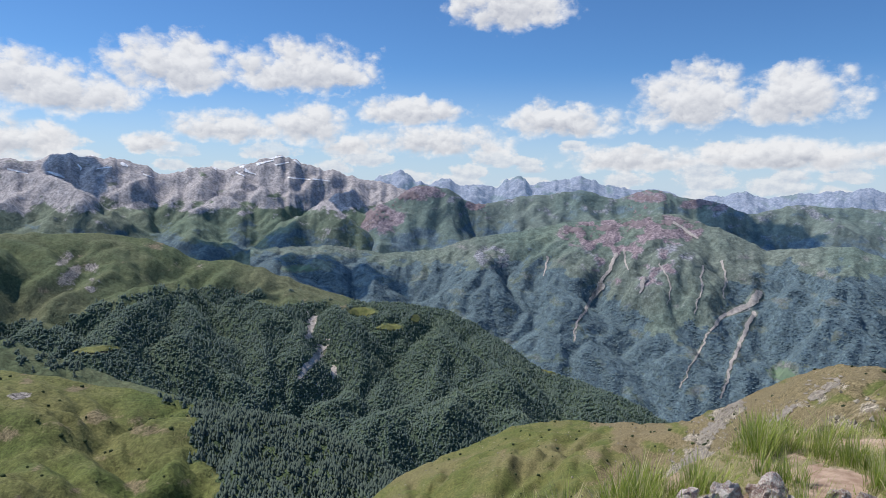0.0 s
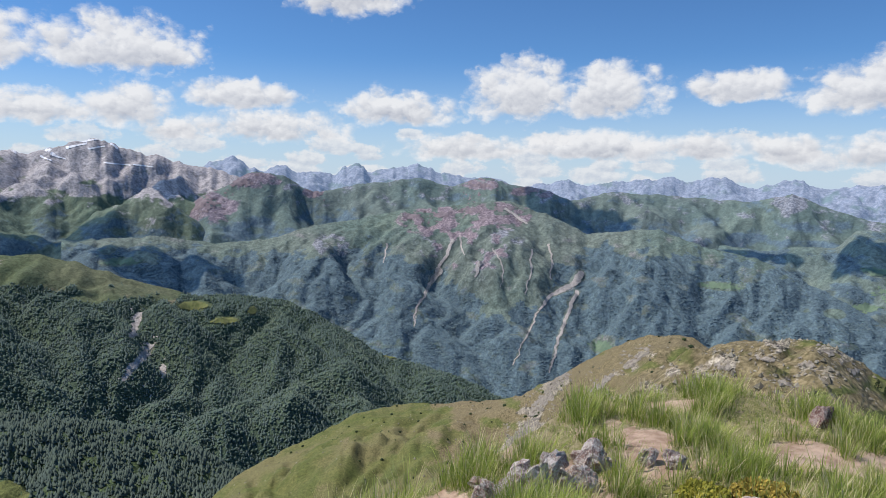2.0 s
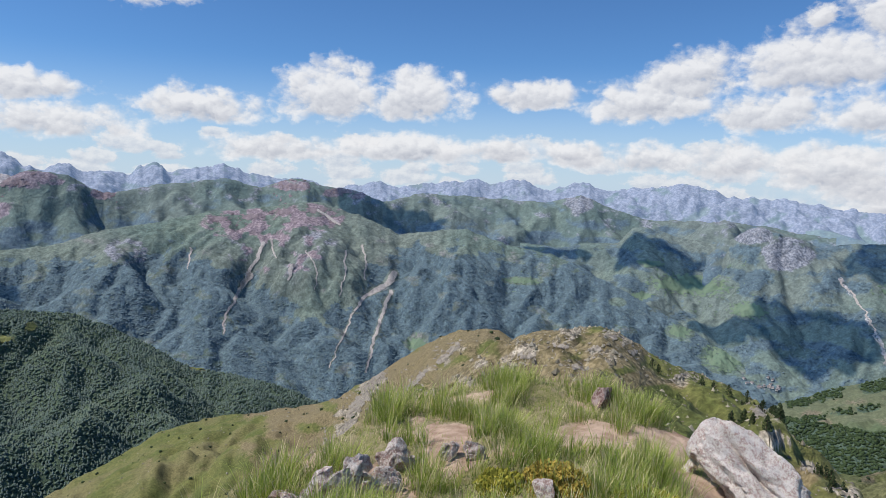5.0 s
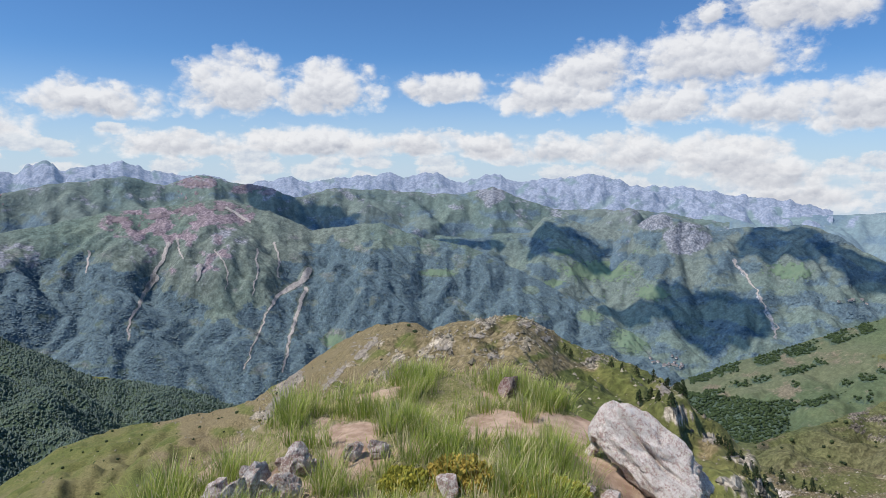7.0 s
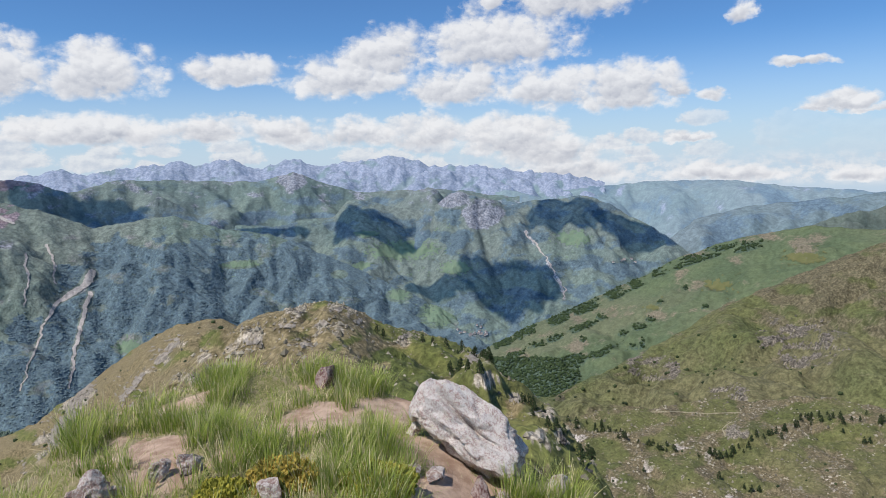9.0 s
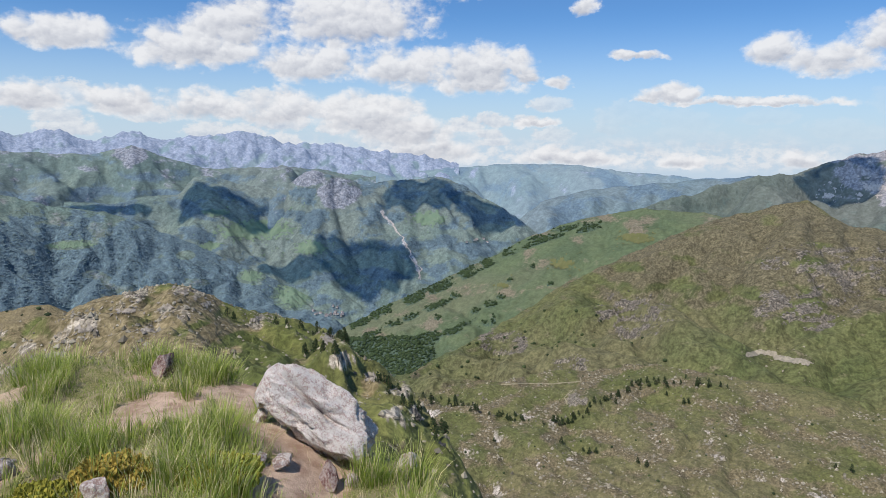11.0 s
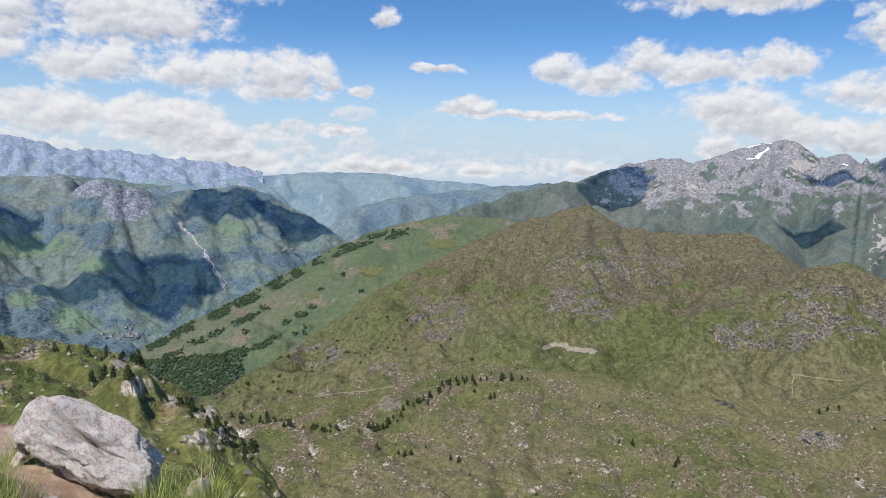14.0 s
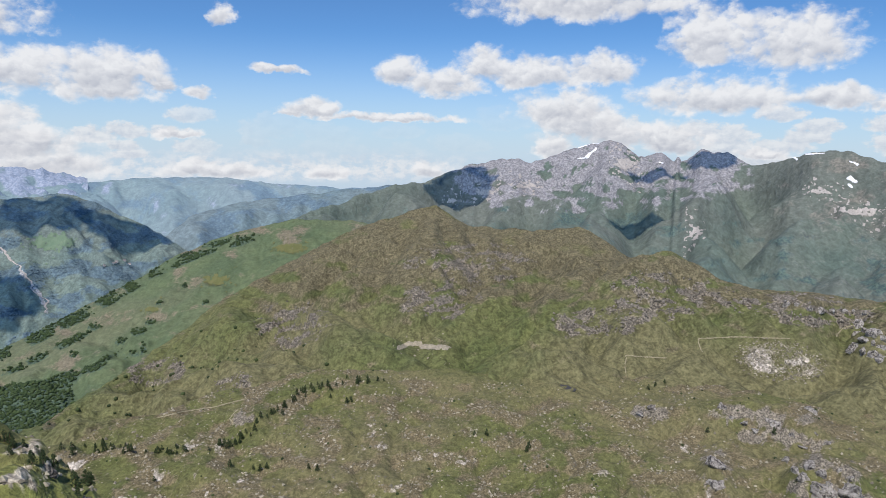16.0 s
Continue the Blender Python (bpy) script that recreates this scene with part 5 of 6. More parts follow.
def slab_mesh():
    """A long tilted slab with a blunt upper end, tapering down to its foot, split by one crack."""
    bm = bmesh.new()
    bmesh.ops.create_cube(bm, size=2.0)
    bmesh.ops.subdivide_edges(bm, edges=bm.edges[:], cuts=47, use_grid_fill=True)
    V = np.array([v.co[:] for v in bm.verts])
    p = 9.0
    V = V / (np.sum(np.abs(V) ** p, axis=1) ** (1 / p))[:, None]
    r = random.Random(3)
    for n, d in (((-0.55, 0.8, 0.2), 1.12), ((0.85, 0.5, 0.15), 1.10), ((0.6, -0.8, 0.1), 1.16), ((-0.8, -0.5, 0.3), 1.16), ((0.15, 0.35, 0.93), 1.0), ((-0.3, -0.55, 0.8), 1.12)):
        n = np.array(n) / np.linalg.norm(n)
        over = V @ n - d
        V = V - np.where(over > 0, over, 0)[:, None] * n * 0.95
    V = V * np.array((0.40, 0.18, 0.19))
    V[:, 1] *= 1.0 - 0.22 * V[:, 0]
    q = V * 3.2 + 4.0
    out = V / np.linalg.norm(V, axis=1)[:, None]
    f = 0.06 * fbm(q[:, 0] * 0.7, q[:, 1], q[:, 2], 6, 0.6)
    bed = V[:, 1] * 11 + 1.2 * fbm(q[:, 0] * 0.5, q[:, 1] * 0.5, q[:, 2] * 0.5, 3)
    f = f + 0.022 * (np.abs((bed % 1) - 0.5) * 2 - 0.5)
    line = V[:, 1] - 0.015 + 0.05 * grain(V[:, 0] * 5 + 2, 0 * V[:, 0], 0.0) + 0.10 * V[:, 0]
    f = f - 0.14 * np.exp(-(line / 0.018) ** 2) * smooth(V[:, 0], -0.42, -0.2) * smooth(V[:, 0], 0.36, 0.2)
    f = f + 0.035 * smooth(line, 0.0, 0.015) * smooth(V[:, 0], 0.25, -0.05) * smooth(V[:, 0], -0.40, -0.26)
    f = f + 0.08 * ridged(q[:, 0] * 1.1, q[:, 1] * 2.4, q[:, 2] * 2.4, 5, 0.6) - 0.04
    V = V + out * f[:, None]
    for v, c in zip(bm.verts, V):
        v.co = c
    me = bpy.data.meshes.new("slab")
    bm.to_mesh(me)
    bm.free()
    for p in me.polygons:
        p.use_smooth = True
    return me


def boulder():
    """The big lichened slab on the edge, with the broken block behind its upper end."""
    base = new("boulder")
    base.location = (4.05, 2.6, -2.1)
    u = Vector((0.116, -0.738, -0.42)).normalized()
    v = Vector((0.54, -0.22, 0.65))
    v = (v - u * v.dot(u)).normalized()
    n = u.cross(v)
    m = Matrix((u, v, n)).transposed().to_4x4()
    m.translation = Vector((-0.052, 0.058, 0.228))
    part("slab", slab_mesh(), m_stone, base, m)
    m2 = pose(-0.03, 0.455, 0.335, 12, -20, 30)
    part("block", rock_mesh("block", (0.24, 0.19, 0.19), 23.0, 5, 14, 0.09), m_stone, base, m2)
    return tagged(base, "large pinkish boulder crusted with pale lichen", "boulder")


boulder()


def loose_rock(x, y, dims, seed, mat, label, turn=(0, 0, 0), sink=0.3, group=""):
    me = rock_mesh("rock", dims, seed, 4, 14, 0.08)
    for p in me.polygons:
        p.use_smooth = False
    ob = new("rock", me)
    ob.data.materials.append(mat)
    ob.matrix_basis = pose(x, y, turf(x, y) + dims[2] * (1 - 2 * sink) * 0.8, *turn)
    return tagged(ob, label, "rock", group)


loose_rock(4.30, 4.42, (0.17, 0.13, 0.15), 3.0, m_redstone, "small dark red rock standing in the grass", (10, 20, 40))
loose_rock(2.52, 2.98, (0.085, 0.075, 0.115), 5.0, m_loose, "pale pointed stone beside a low juniper", (-14, 8, 20))
loose_rock(3.60, 2.33, (0.085, 0.07, 0.12), 7.0, m_redstone, "red pyramid-shaped stone on bare earth", (18, 12, 70))
for i, (x, y, a, b, c) in enumerate([(3.45, 2.58, 0.10, 0.07, 0.06), (3.38, 2.68, 0.07, 0.06, 0.05), (4.12, 2.06, 0.13, 0.10, 0.10), (4.22, 1.78, 0.13, 0.11, 0.17), (3.98, 3.16, 0.12, 0.08, 0.06), (3.72, 2.25, 0.07, 0.06, 0.05)]):
    loose_rock(x, y, (a, b, c), 30.0 + i, m_loose, "whitish lichened stone lying in the turf", (i * 9, 5 * i, 50 * i), 0.3, "loose summit stones")


def bedrock(x, y, size, count, seed):
    """Upturned beds of pale rock, thin broken plates side by side."""
    r = random.Random(seed)
    base = new("bedrock_outcrop")
    base.location = (x, y, turf(x, y))
    for k in range(count):
        px, py = r.uniform(-1, 1) * size, r.gauss(0, 0.28) * size
        h = r.uniform(0.08, 0.19) * (1.1 - 0.5 * abs(px) / size)
        me = rock_mesh("plate", (r.uniform(0.07, 0.13), r.uniform(0.028, 0.05), h), seed + k, 4, 18, 0.16)
        for p in me.polygons:
            p.use_smooth = False
        part("plate", me, m_loose, base, pose(px, py, turf(x + px, y + py) - turf(x, y) + 0.34 * h, r.uniform(-22, 8), r.uniform(8, 38), r.uniform(-35, 10)))
    return tagged(base, "jagged pale bedrock breaking through the turf", "rock", "bedrock outcrops")


bedrock(1.48, 3.52, 0.36, 22, 50)
bedrock(2.42, 3.74, 0.13, 5, 90)
bedrock(1.98, 3.86, 0.12, 5, 110)


# ---- grass ----
def grass_mat():
    m, t, bsdf, co = material("mountain_grass")
    geo = t.add("ShaderNodeNewGeometry")
    rnd = geo.outputs["Random Per Island"]
    tip = attr(t, "tip")
    dry = attr(t, "dry")
    green = t.mix(rnd, (0.100, 0.190, 0.018), (0.400, 0.510, 0.080))
    green = t.mix(t.math("MULTIPLY", tip, 0.55), green, (0.48, 0.51, 0.17))
    straw = t.mix(rnd, (0.52, 0.45, 0.23), (0.74, 0.66, 0.42))
    sel = t.step(t.math("ADD", dry, t.math("MULTIPLY", rnd, 0.5)), 0.62, 0.75)
    col = t.mix(sel, green, straw)
    t.put(bsdf.inputs["Base Color"], col)
    bsdf.inputs["Roughness"].default_value = 0.55
    tr = t.add("ShaderNodeBsdfTranslucent")
    t.put(tr.inputs[0], col)
    mx = t.add("ShaderNodeMixShader")
    mx.inputs[0].default_value = 0.35
    out = [n for n in t.n if n.bl_idname == "ShaderNodeOutputMaterial"][0]
    t.l.new(bsdf.outputs[0], mx.inputs[1])
    t.l.new(tr.outputs[0], mx.inputs[2])
    t.l.new(mx.outputs[0], out.inputs[0])
    return m


def blades(name, root, length, width, lean, dry):
    """Bent tapering blades, three joints each."""
    n = len(root)
    a = np.arctan2(lean[:, 1], lean[:, 0]) + 1.57 + rng.normal(0, 0.5, n)
    side = np.stack((np.cos(a), np.sin(a), 0 * a), -1)
    bend = np.concatenate((lean, np.zeros((n, 1))), 1)
    up = np.array([0, 0, 1.0])
    rows = []
    for k, w in ((0, 1.0), (0.45, 0.8), (0.8, 0.45), (1, 0)):
        mid = root + length[:, None] * (up * (k - 0.22 * k * k * np.linalg.norm(lean, axis=1)[:, None]) + bend * k ** 1.7)
        if w:
            rows += [mid - side * (width * w)[:, None], mid + side * (width * w)[:, None]]
        else:
            rows += [mid]
    V = np.stack(rows, 1)
    F = np.array([(0, 1, 3), (0, 3, 2), (2, 3, 5), (2, 5, 4), (4, 5, 6)])
    me = bpy.data.meshes.new(name)
    set_mesh(me, V.reshape(-1, 3), (F[None] + (np.arange(n) * 7)[:, None, None]).reshape(-1, 3), True)
    me.attributes.new("tip", "FLOAT", "POINT").data.foreach_set("value", np.tile(np.array([0, 0, 0.45, 0.45, 0.8, 0.8, 1], np.float32), n))
    me.attributes.new("dry", "FLOAT", "POINT").data.foreach_set("value", np.repeat(dry.astype(np.float32), 7))
    return me


def meadow():
    m = grass_mat()
    x0, y0 = rng.uniform(0.2, 6.2, 11000), rng.uniform(1.2, 7.2, 11000)
    rr, aa = np.hypot(x0, y0), np.degrees(np.arctan2(x0, y0))
    edge = np.interp(aa, knoll.A[0], knoll.R[89])
    ok = (rr > 2.3) & (rr < edge * 1.22) & (np.hypot(x0 - 4.05, (y0 - 2.6) * 0.55) > 0.34)
    ok &= rng.random(11000) > 1.02 * bare(x0, y0)
    clump = fbm(x0 * 1.9 + 9, y0 * 1.9, 6.0, 4)
    ok &= rng.random(11000) < 0.12 + 0.95 * smooth(clump, -0.2, 0.25)
    x0, y0, clump = x0[ok], y0[ok], clump[ok]
    big = smooth(clump + rng.normal(0, 0.12, len(x0)), -0.1, 0.4)
    per = (9 + 30 * big).astype(int)
    idx = np.repeat(np.arange(len(x0)), per)
    n = len(idx)
    spread = (0.035 + 0.045 * big)[idx]
    ang, rad = rng.random(n) * 6.283, np.sqrt(rng.random(n)) * spread
    px, py = x0[idx] + np.cos(ang) * rad, y0[idx] + np.sin(ang) * rad
    hz = np.array([turf(a, b) for a, b in zip(x0, y0)])
    root = np.stack((px, py, hz[idx] - 0.012), -1)
    length = (0.06 + 0.15 * big)[idx] * rng.uniform(0.4, 1.35, n)
    lean = np.stack((np.cos(ang), np.sin(ang)), -1) * (rad / spread * 0.34 + rng.exponential(0.16, n))[:, None] + np.array([0.06, -0.03])
    dry = np.clip(0.34 - 0.35 * clump[idx] + rng.normal(0, 0.16, n), 0, 1)
    ob = new("grass", blades("grass", root, length, np.full(n, 0.0023) * rng.uniform(0.7, 1.3, n), lean, dry))
    ob.data.materials.append(m)
    tagged(ob, "tufted green mountain grass with straw-coloured stems", "grass", "", "stuff")
    # short sward and dead stems between the tufts
    n = 42000
    px, py = rng.uniform(0.2, 6.2, n), rng.uniform(1.2, 7.2, n)
    rr, aa = np.hypot(px, py), np.degrees(np.arctan2(px, py))
    ok = (rr > 2.3) & (rr < np.interp(aa, knoll.A[0], knoll.R[89]) * 1.15) & (rng.random(n) > 0.93 * bare(px, py))
    px, py = px[ok], py[ok]
    n = len(px)
    gx, gy = np.arange(0, 7.4, 0.1), np.arange(0, 7.6, 0.1)
    H = np.array([[turf(a + 1e-6, b + 1e-6) for b in gy] for a in gx])
    i, j = (px / 0.1).astype(int), (py / 0.1).astype(int)
    u, v = px / 0.1 - i, py / 0.1 - j
    hz = (H[i, j] * (1 - u) + H[i + 1, j] * u) * (1 - v) + (H[i, j + 1] * (1 - u) + H[i + 1, j + 1] * u) * v
    ang = rng.random(n) * 6.283
    lean = np.stack((np.cos(ang), np.sin(ang)), -1) * rng.uniform(0.2, 1.3, n)[:, None]
    ob = new("grass", blades("sward", np.stack((px, py, hz - 0.008), -1), rng.uniform(0.025, 0.085, n), np.full(n, 0.0020), lean, np.clip(rng.normal(0.36, 0.22, n), 0, 1)))
    ob.data.materials.append(m)
    tagged(ob, "short turf and dry stems between the tufts", "grass", "", "stuff")


meadow()


def juniper(x, y, size, seed, colours, label):
    """A low cushion of small scaly sprigs over dark twigs."""
    base = new("juniper_shrub")
    base.location = (x, y, turf(x, y))
    r = np.random.default_rng(seed)
    n = int(1500 * max(1.0, size / 0.2) ** 1.5)
    d = r.normal(size=(n, 3))
    d /= np.linalg.norm(d, axis=1)[:, None]
    d[:, 2] = np.abs(d[:, 2])
    k = 1 + 0.35 * fbm(d[:, 0] * 2.2 + seed, d[:, 1] * 2.2, d[:, 2] * 2.2, 3)
    p = d * k[:, None] * np.array([size, size, size * 0.55]) * r.uniform(0.82, 1.05, (n, 1))
    vs, fs = lump(1, 1.6)
    vs = vs + 0.2 * r.normal(size=vs.shape)
    m, t, bsdf, co = material("juniper_sprigs")
    rnd = t.add("ShaderNodeNewGeometry").outputs["Random Per Island"]
    t.put(bsdf.inputs["Base Color"], t.mix(rnd, *colours))
    part("foliage", scatter("foliage", vs, fs, p, r.uniform(0.012, 0.028, n) * (size / 0.2) ** 0.5, None, None, 0.15), m, base)
    bm = bmesh.new()
    bmesh.ops.create_icosphere(bm, subdivisions=3, radius=1)
    for v in bm.verts:
        v.co = Vector((v.co.x * size * 0.86, v.co.y * size * 0.86, v.co.z * size * 0.46))
    me = bpy.data.meshes.new("twigs")
    bm.to_mesh(me)
    bm.free()
    m2, t2, b2, co2 = material("juniper_twigs")
    t2.put(b2.inputs["Base Color"], t2.mix(t2.noise(co2, 60, 3), (0.035, 0.035, 0.012), (0.09, 0.08, 0.03)))
    part("twigs", me, m2, base)
    return tagged(base, label, "shrub", "low summit shrubs")


OLIVE = ((0.13, 0.15, 0.02), (0.34, 0.31, 0.05))
RUSTY = ((0.22, 0.17, 0.03), (0.42, 0.32, 0.07))
juniper(2.72, 3.10, 0.20, 1, RUSTY, "low rusty-yellow juniper cushion behind a pale stone")
juniper(2.98, 2.62, 0.21, 2, OLIVE, "low olive-yellow juniper cushion in the grass")
juniper(2.42, 3.28, 0.15, 3, OLIVE, "small olive-yellow juniper cushion in the grass")
juniper(3.92, 0.89, 0.44, 4, ((0.30, 0.30, 0.02), (0.55, 0.48, 0.05)), "bright yellow-green low shrub at the drop")

# ---- woods ----
def leaf_mat(name, a, b, c=None):
    m, t, bsdf, co = material(name)
    rnd = t.add("ShaderNodeNewGeometry").outputs["Random Per Island"]
    col = t.mix(rnd, a, b)
    if c:
        col = t.mix(t.step(t.noise(co, 0.012, 3), 0.5, 0.66), col, c)
    t.put(bsdf.inputs["Base Color"], col)
    return m


# Needle and leaf colours hold painted blue haze, more on farther slopes.
m_conifer = leaf_mat("conifer_needles", mix3((0.092, 0.122, 0.070), HAZE_BLUE, 0.22), mix3((0.125, 0.160, 0.076), HAZE_BLUE, 0.22), mix3((0.145, 0.180, 0.080), HAZE_BLUE, 0.20))
m_beech = leaf_mat("beech_leaves", mix3((0.058, 0.090, 0.036), HAZE_BLUE, 0.44), mix3((0.085, 0.120, 0.045), HAZE_BLUE, 0.44), mix3((0.105, 0.140, 0.052), HAZE_BLUE, 0.42))
# The same beech with a larger share of haze mixed in.
m_beech_far = leaf_mat("far_beech_leaves", mix3((0.058, 0.090, 0.036), HAZE_BLUE, 0.48), mix3((0.085, 0.120, 0.045), HAZE_BLUE, 0.48), mix3((0.105, 0.140, 0.052), HAZE_BLUE, 0.46))
m_leafy = leaf_mat("leafy_crowns", mix3((0.060, 0.092, 0.042), HAZE_BLUE, 0.18), mix3((0.105, 0.145, 0.055), HAZE_BLUE, 0.18))
m_hedge = leaf_mat("hedge_leaves", (0.026, 0.048, 0.022), (0.058, 0.088, 0.034))
m_fir = leaf_mat("fir_needles", mix3((0.055, 0.076, 0.042), HAZE_BLUE, 0.14), mix3((0.085, 0.112, 0.052), HAZE_BLUE, 0.14))
m_pine = leaf_mat("pine_needles", (0.020, 0.034, 0.016), (0.055, 0.078, 0.030))
cone5, cone5f = cone_tree(5, 2)
oct6, oct6f = lump(1, 0.9)
nug, nugf = nugget()
octa = np.array([(0.5, 0, 0.0), (-0.5, 0, 0.0), (0, 0.5, 0.0), (0, -0.5, 0.0), (0, 0, 0.32)])
octaf = np.array([(0, 2, 4), (2, 1, 4), (1, 3, 4), (3, 0, 4)])


def woods(name, land, weight, count, tmpl, faces, mat, lo, hi, squat, label):
    p = land.spots(weight, count)
    k = rng.uniform(lo, hi, count)
    p[:, 2] -= 0.08 * k
    ob = new(name, scatter(name, tmpl, faces, p, k * squat, k, None, 0.12, True))
    ob.data.materials.append(mat)
    return tagged(ob, label, "forest", "", "stuff")


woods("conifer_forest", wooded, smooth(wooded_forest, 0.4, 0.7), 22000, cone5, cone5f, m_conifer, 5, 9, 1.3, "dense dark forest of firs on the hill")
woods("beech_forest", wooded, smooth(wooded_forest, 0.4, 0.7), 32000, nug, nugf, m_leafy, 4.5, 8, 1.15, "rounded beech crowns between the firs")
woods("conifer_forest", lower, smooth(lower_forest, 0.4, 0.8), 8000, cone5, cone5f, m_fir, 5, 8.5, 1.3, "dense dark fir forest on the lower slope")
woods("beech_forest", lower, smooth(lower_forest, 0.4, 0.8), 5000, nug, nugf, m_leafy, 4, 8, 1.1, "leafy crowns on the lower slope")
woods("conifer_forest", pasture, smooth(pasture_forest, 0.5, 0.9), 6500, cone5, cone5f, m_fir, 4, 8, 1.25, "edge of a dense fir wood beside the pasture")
woods("beech_forest", massif, smooth(wood * (1 - np.clip(massif_open, 0, 1)), 0.35, 0.7), 30000, octa, octaf, m_beech, 4, 8, 1.5, "forest covering the mountain side, painted hazy blue-green")
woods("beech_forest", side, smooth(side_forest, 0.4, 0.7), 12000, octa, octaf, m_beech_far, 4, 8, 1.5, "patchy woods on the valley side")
woods("hedge_trees", flank, smooth(flank_forest, 0.4, 0.7), 6500, nug, nugf, m_hedge, 3, 7, 1.2, "strips and clumps of trees on the green flank")
for land, n, w, a, b in ((shoulder, 130, smooth(shoulder.A, -6, 6), 0.7, 2.0), (pasture, 260, smooth(pasture.n1, -0.1, 0.3), 1.5, 4.0), (hill, 160, smooth(hill.E, -12, -17) * smooth(hill.A, 86, 74), 2.0, 5.0), (basin, 260, smooth(basin.n1, 0.0, 0.3), 0.8, 2.2)):
    woods("juniper_scrub", land, w + 1e-6, n, oct6, oct6f, m_pine, a, b, 1.1, "scattered dark juniper scrub on the pasture")


# ---- stones on the slopes ----
stone_v, stone_f = nugget()


def stones(land, weight, count, lo, hi, label):
    p = land.spots(weight + 1e-7, count)
    k = lo * (hi / lo) ** (rng.random(count) ** 2.2)
    p[:, 2] -= 0.22 * k
    ob = new("stones", scatter("stones", stone_v, stone_f, p, k, k * rng.uniform(0.6, 1.2, count), None, 0.16))
    ob.data.materials.append(m_field)
    return tagged(ob, label, "stones", "", "stuff")


def field_stone():
    m, t, bsdf, co = material("field_stones")
    rnd = t.add("ShaderNodeNewGeometry").outputs["Random Per Island"]
    col = t.mix(rnd, (0.105, 0.098, 0.072), (0.42, 0.39, 0.30))
    t.put(bsdf.inputs["Base Color"], t.mix(t.step(t.noise(co, 2.5, 4), 0.5, 0.7), col, (0.14, 0.125, 0.11)))
    return m


m_field = field_stone()
def stones_of(land, weight, count, lo, hi, mat, label):
    stones(land, weight, count, lo, hi, label).data.materials[0] = mat


def ledge_stone():
    m, t, bsdf, co = material("ledge_rock")
    rnd = t.add("ShaderNodeNewGeometry").outputs["Random Per Island"]
    col = t.mix(rnd, (0.095, 0.086, 0.075), (0.27, 0.25, 0.215))
    t.put(bsdf.inputs["Base Color"], t.mix(t.step(t.noise(co, 0.8, 4), 0.48, 0.66), col, (0.10, 0.095, 0.07)))
    return m


m_ledge = ledge_stone()
stones_of(hill, np.clip(crags, 0, 1.2) ** 2, 8000, 0.7, 4.5, m_ledge, "dark grey broken rock of the hill's ledges")
stones_of(front, np.clip(ledges, 0, 1.2) ** 2, 6000, 0.6, 4.5, m_ledge, "dark grey broken rock of the spur's ledges")
stones(basin, (0.15 + smooth(basin.n2 + 0.5 * basin.n1, -0.1, 0.35)) * (1 - 0.95 * np.clip(basin_meadow, 0, 1)) * (1 - 0.6 * smooth(basin.A, 114, 119)), 19000, 0.5, 2.8, "pale stones strewn over the basin")
stones(front, blob(front.A, front.E, 122.3, -15.6, 3.8, 1.7), 1600, 0.9, 3.2, "pale boulder field at the foot of the hill")
stones(brow, 0.05 + np.clip(brow_rocks, 0, 1) * smooth(brow.n1, -0.1, 0.3) * (0.25 + 0.75 * smooth(brow.A, 58, 54)), 5200, 0.08, 0.60, "grey rocks strewn over the brown top")
stones(shoulder, 0.01 + np.clip(shoulder_rocks, 0, 1) * smooth(shoulder.n1, -0.1, 0.3), 2600, 0.25, 1.6, "grey rocks along the stony ribs")


def crag(x, y, z, dims, seed, turn, label):
    ob = new("crag", rock_mesh("crag", dims, seed, 4, 14, 0.24))
    ob.data.materials.append(m_cragstone)
    ob.matrix_basis = pose(x, y, z, *turn)
    return tagged(ob, label, "crag", "crags")


m_cragstone = stone_mat("crag_stone", (0.075, 0.07, 0.065), (0.30, 0.28, 0.255), 0.45, 0.03)
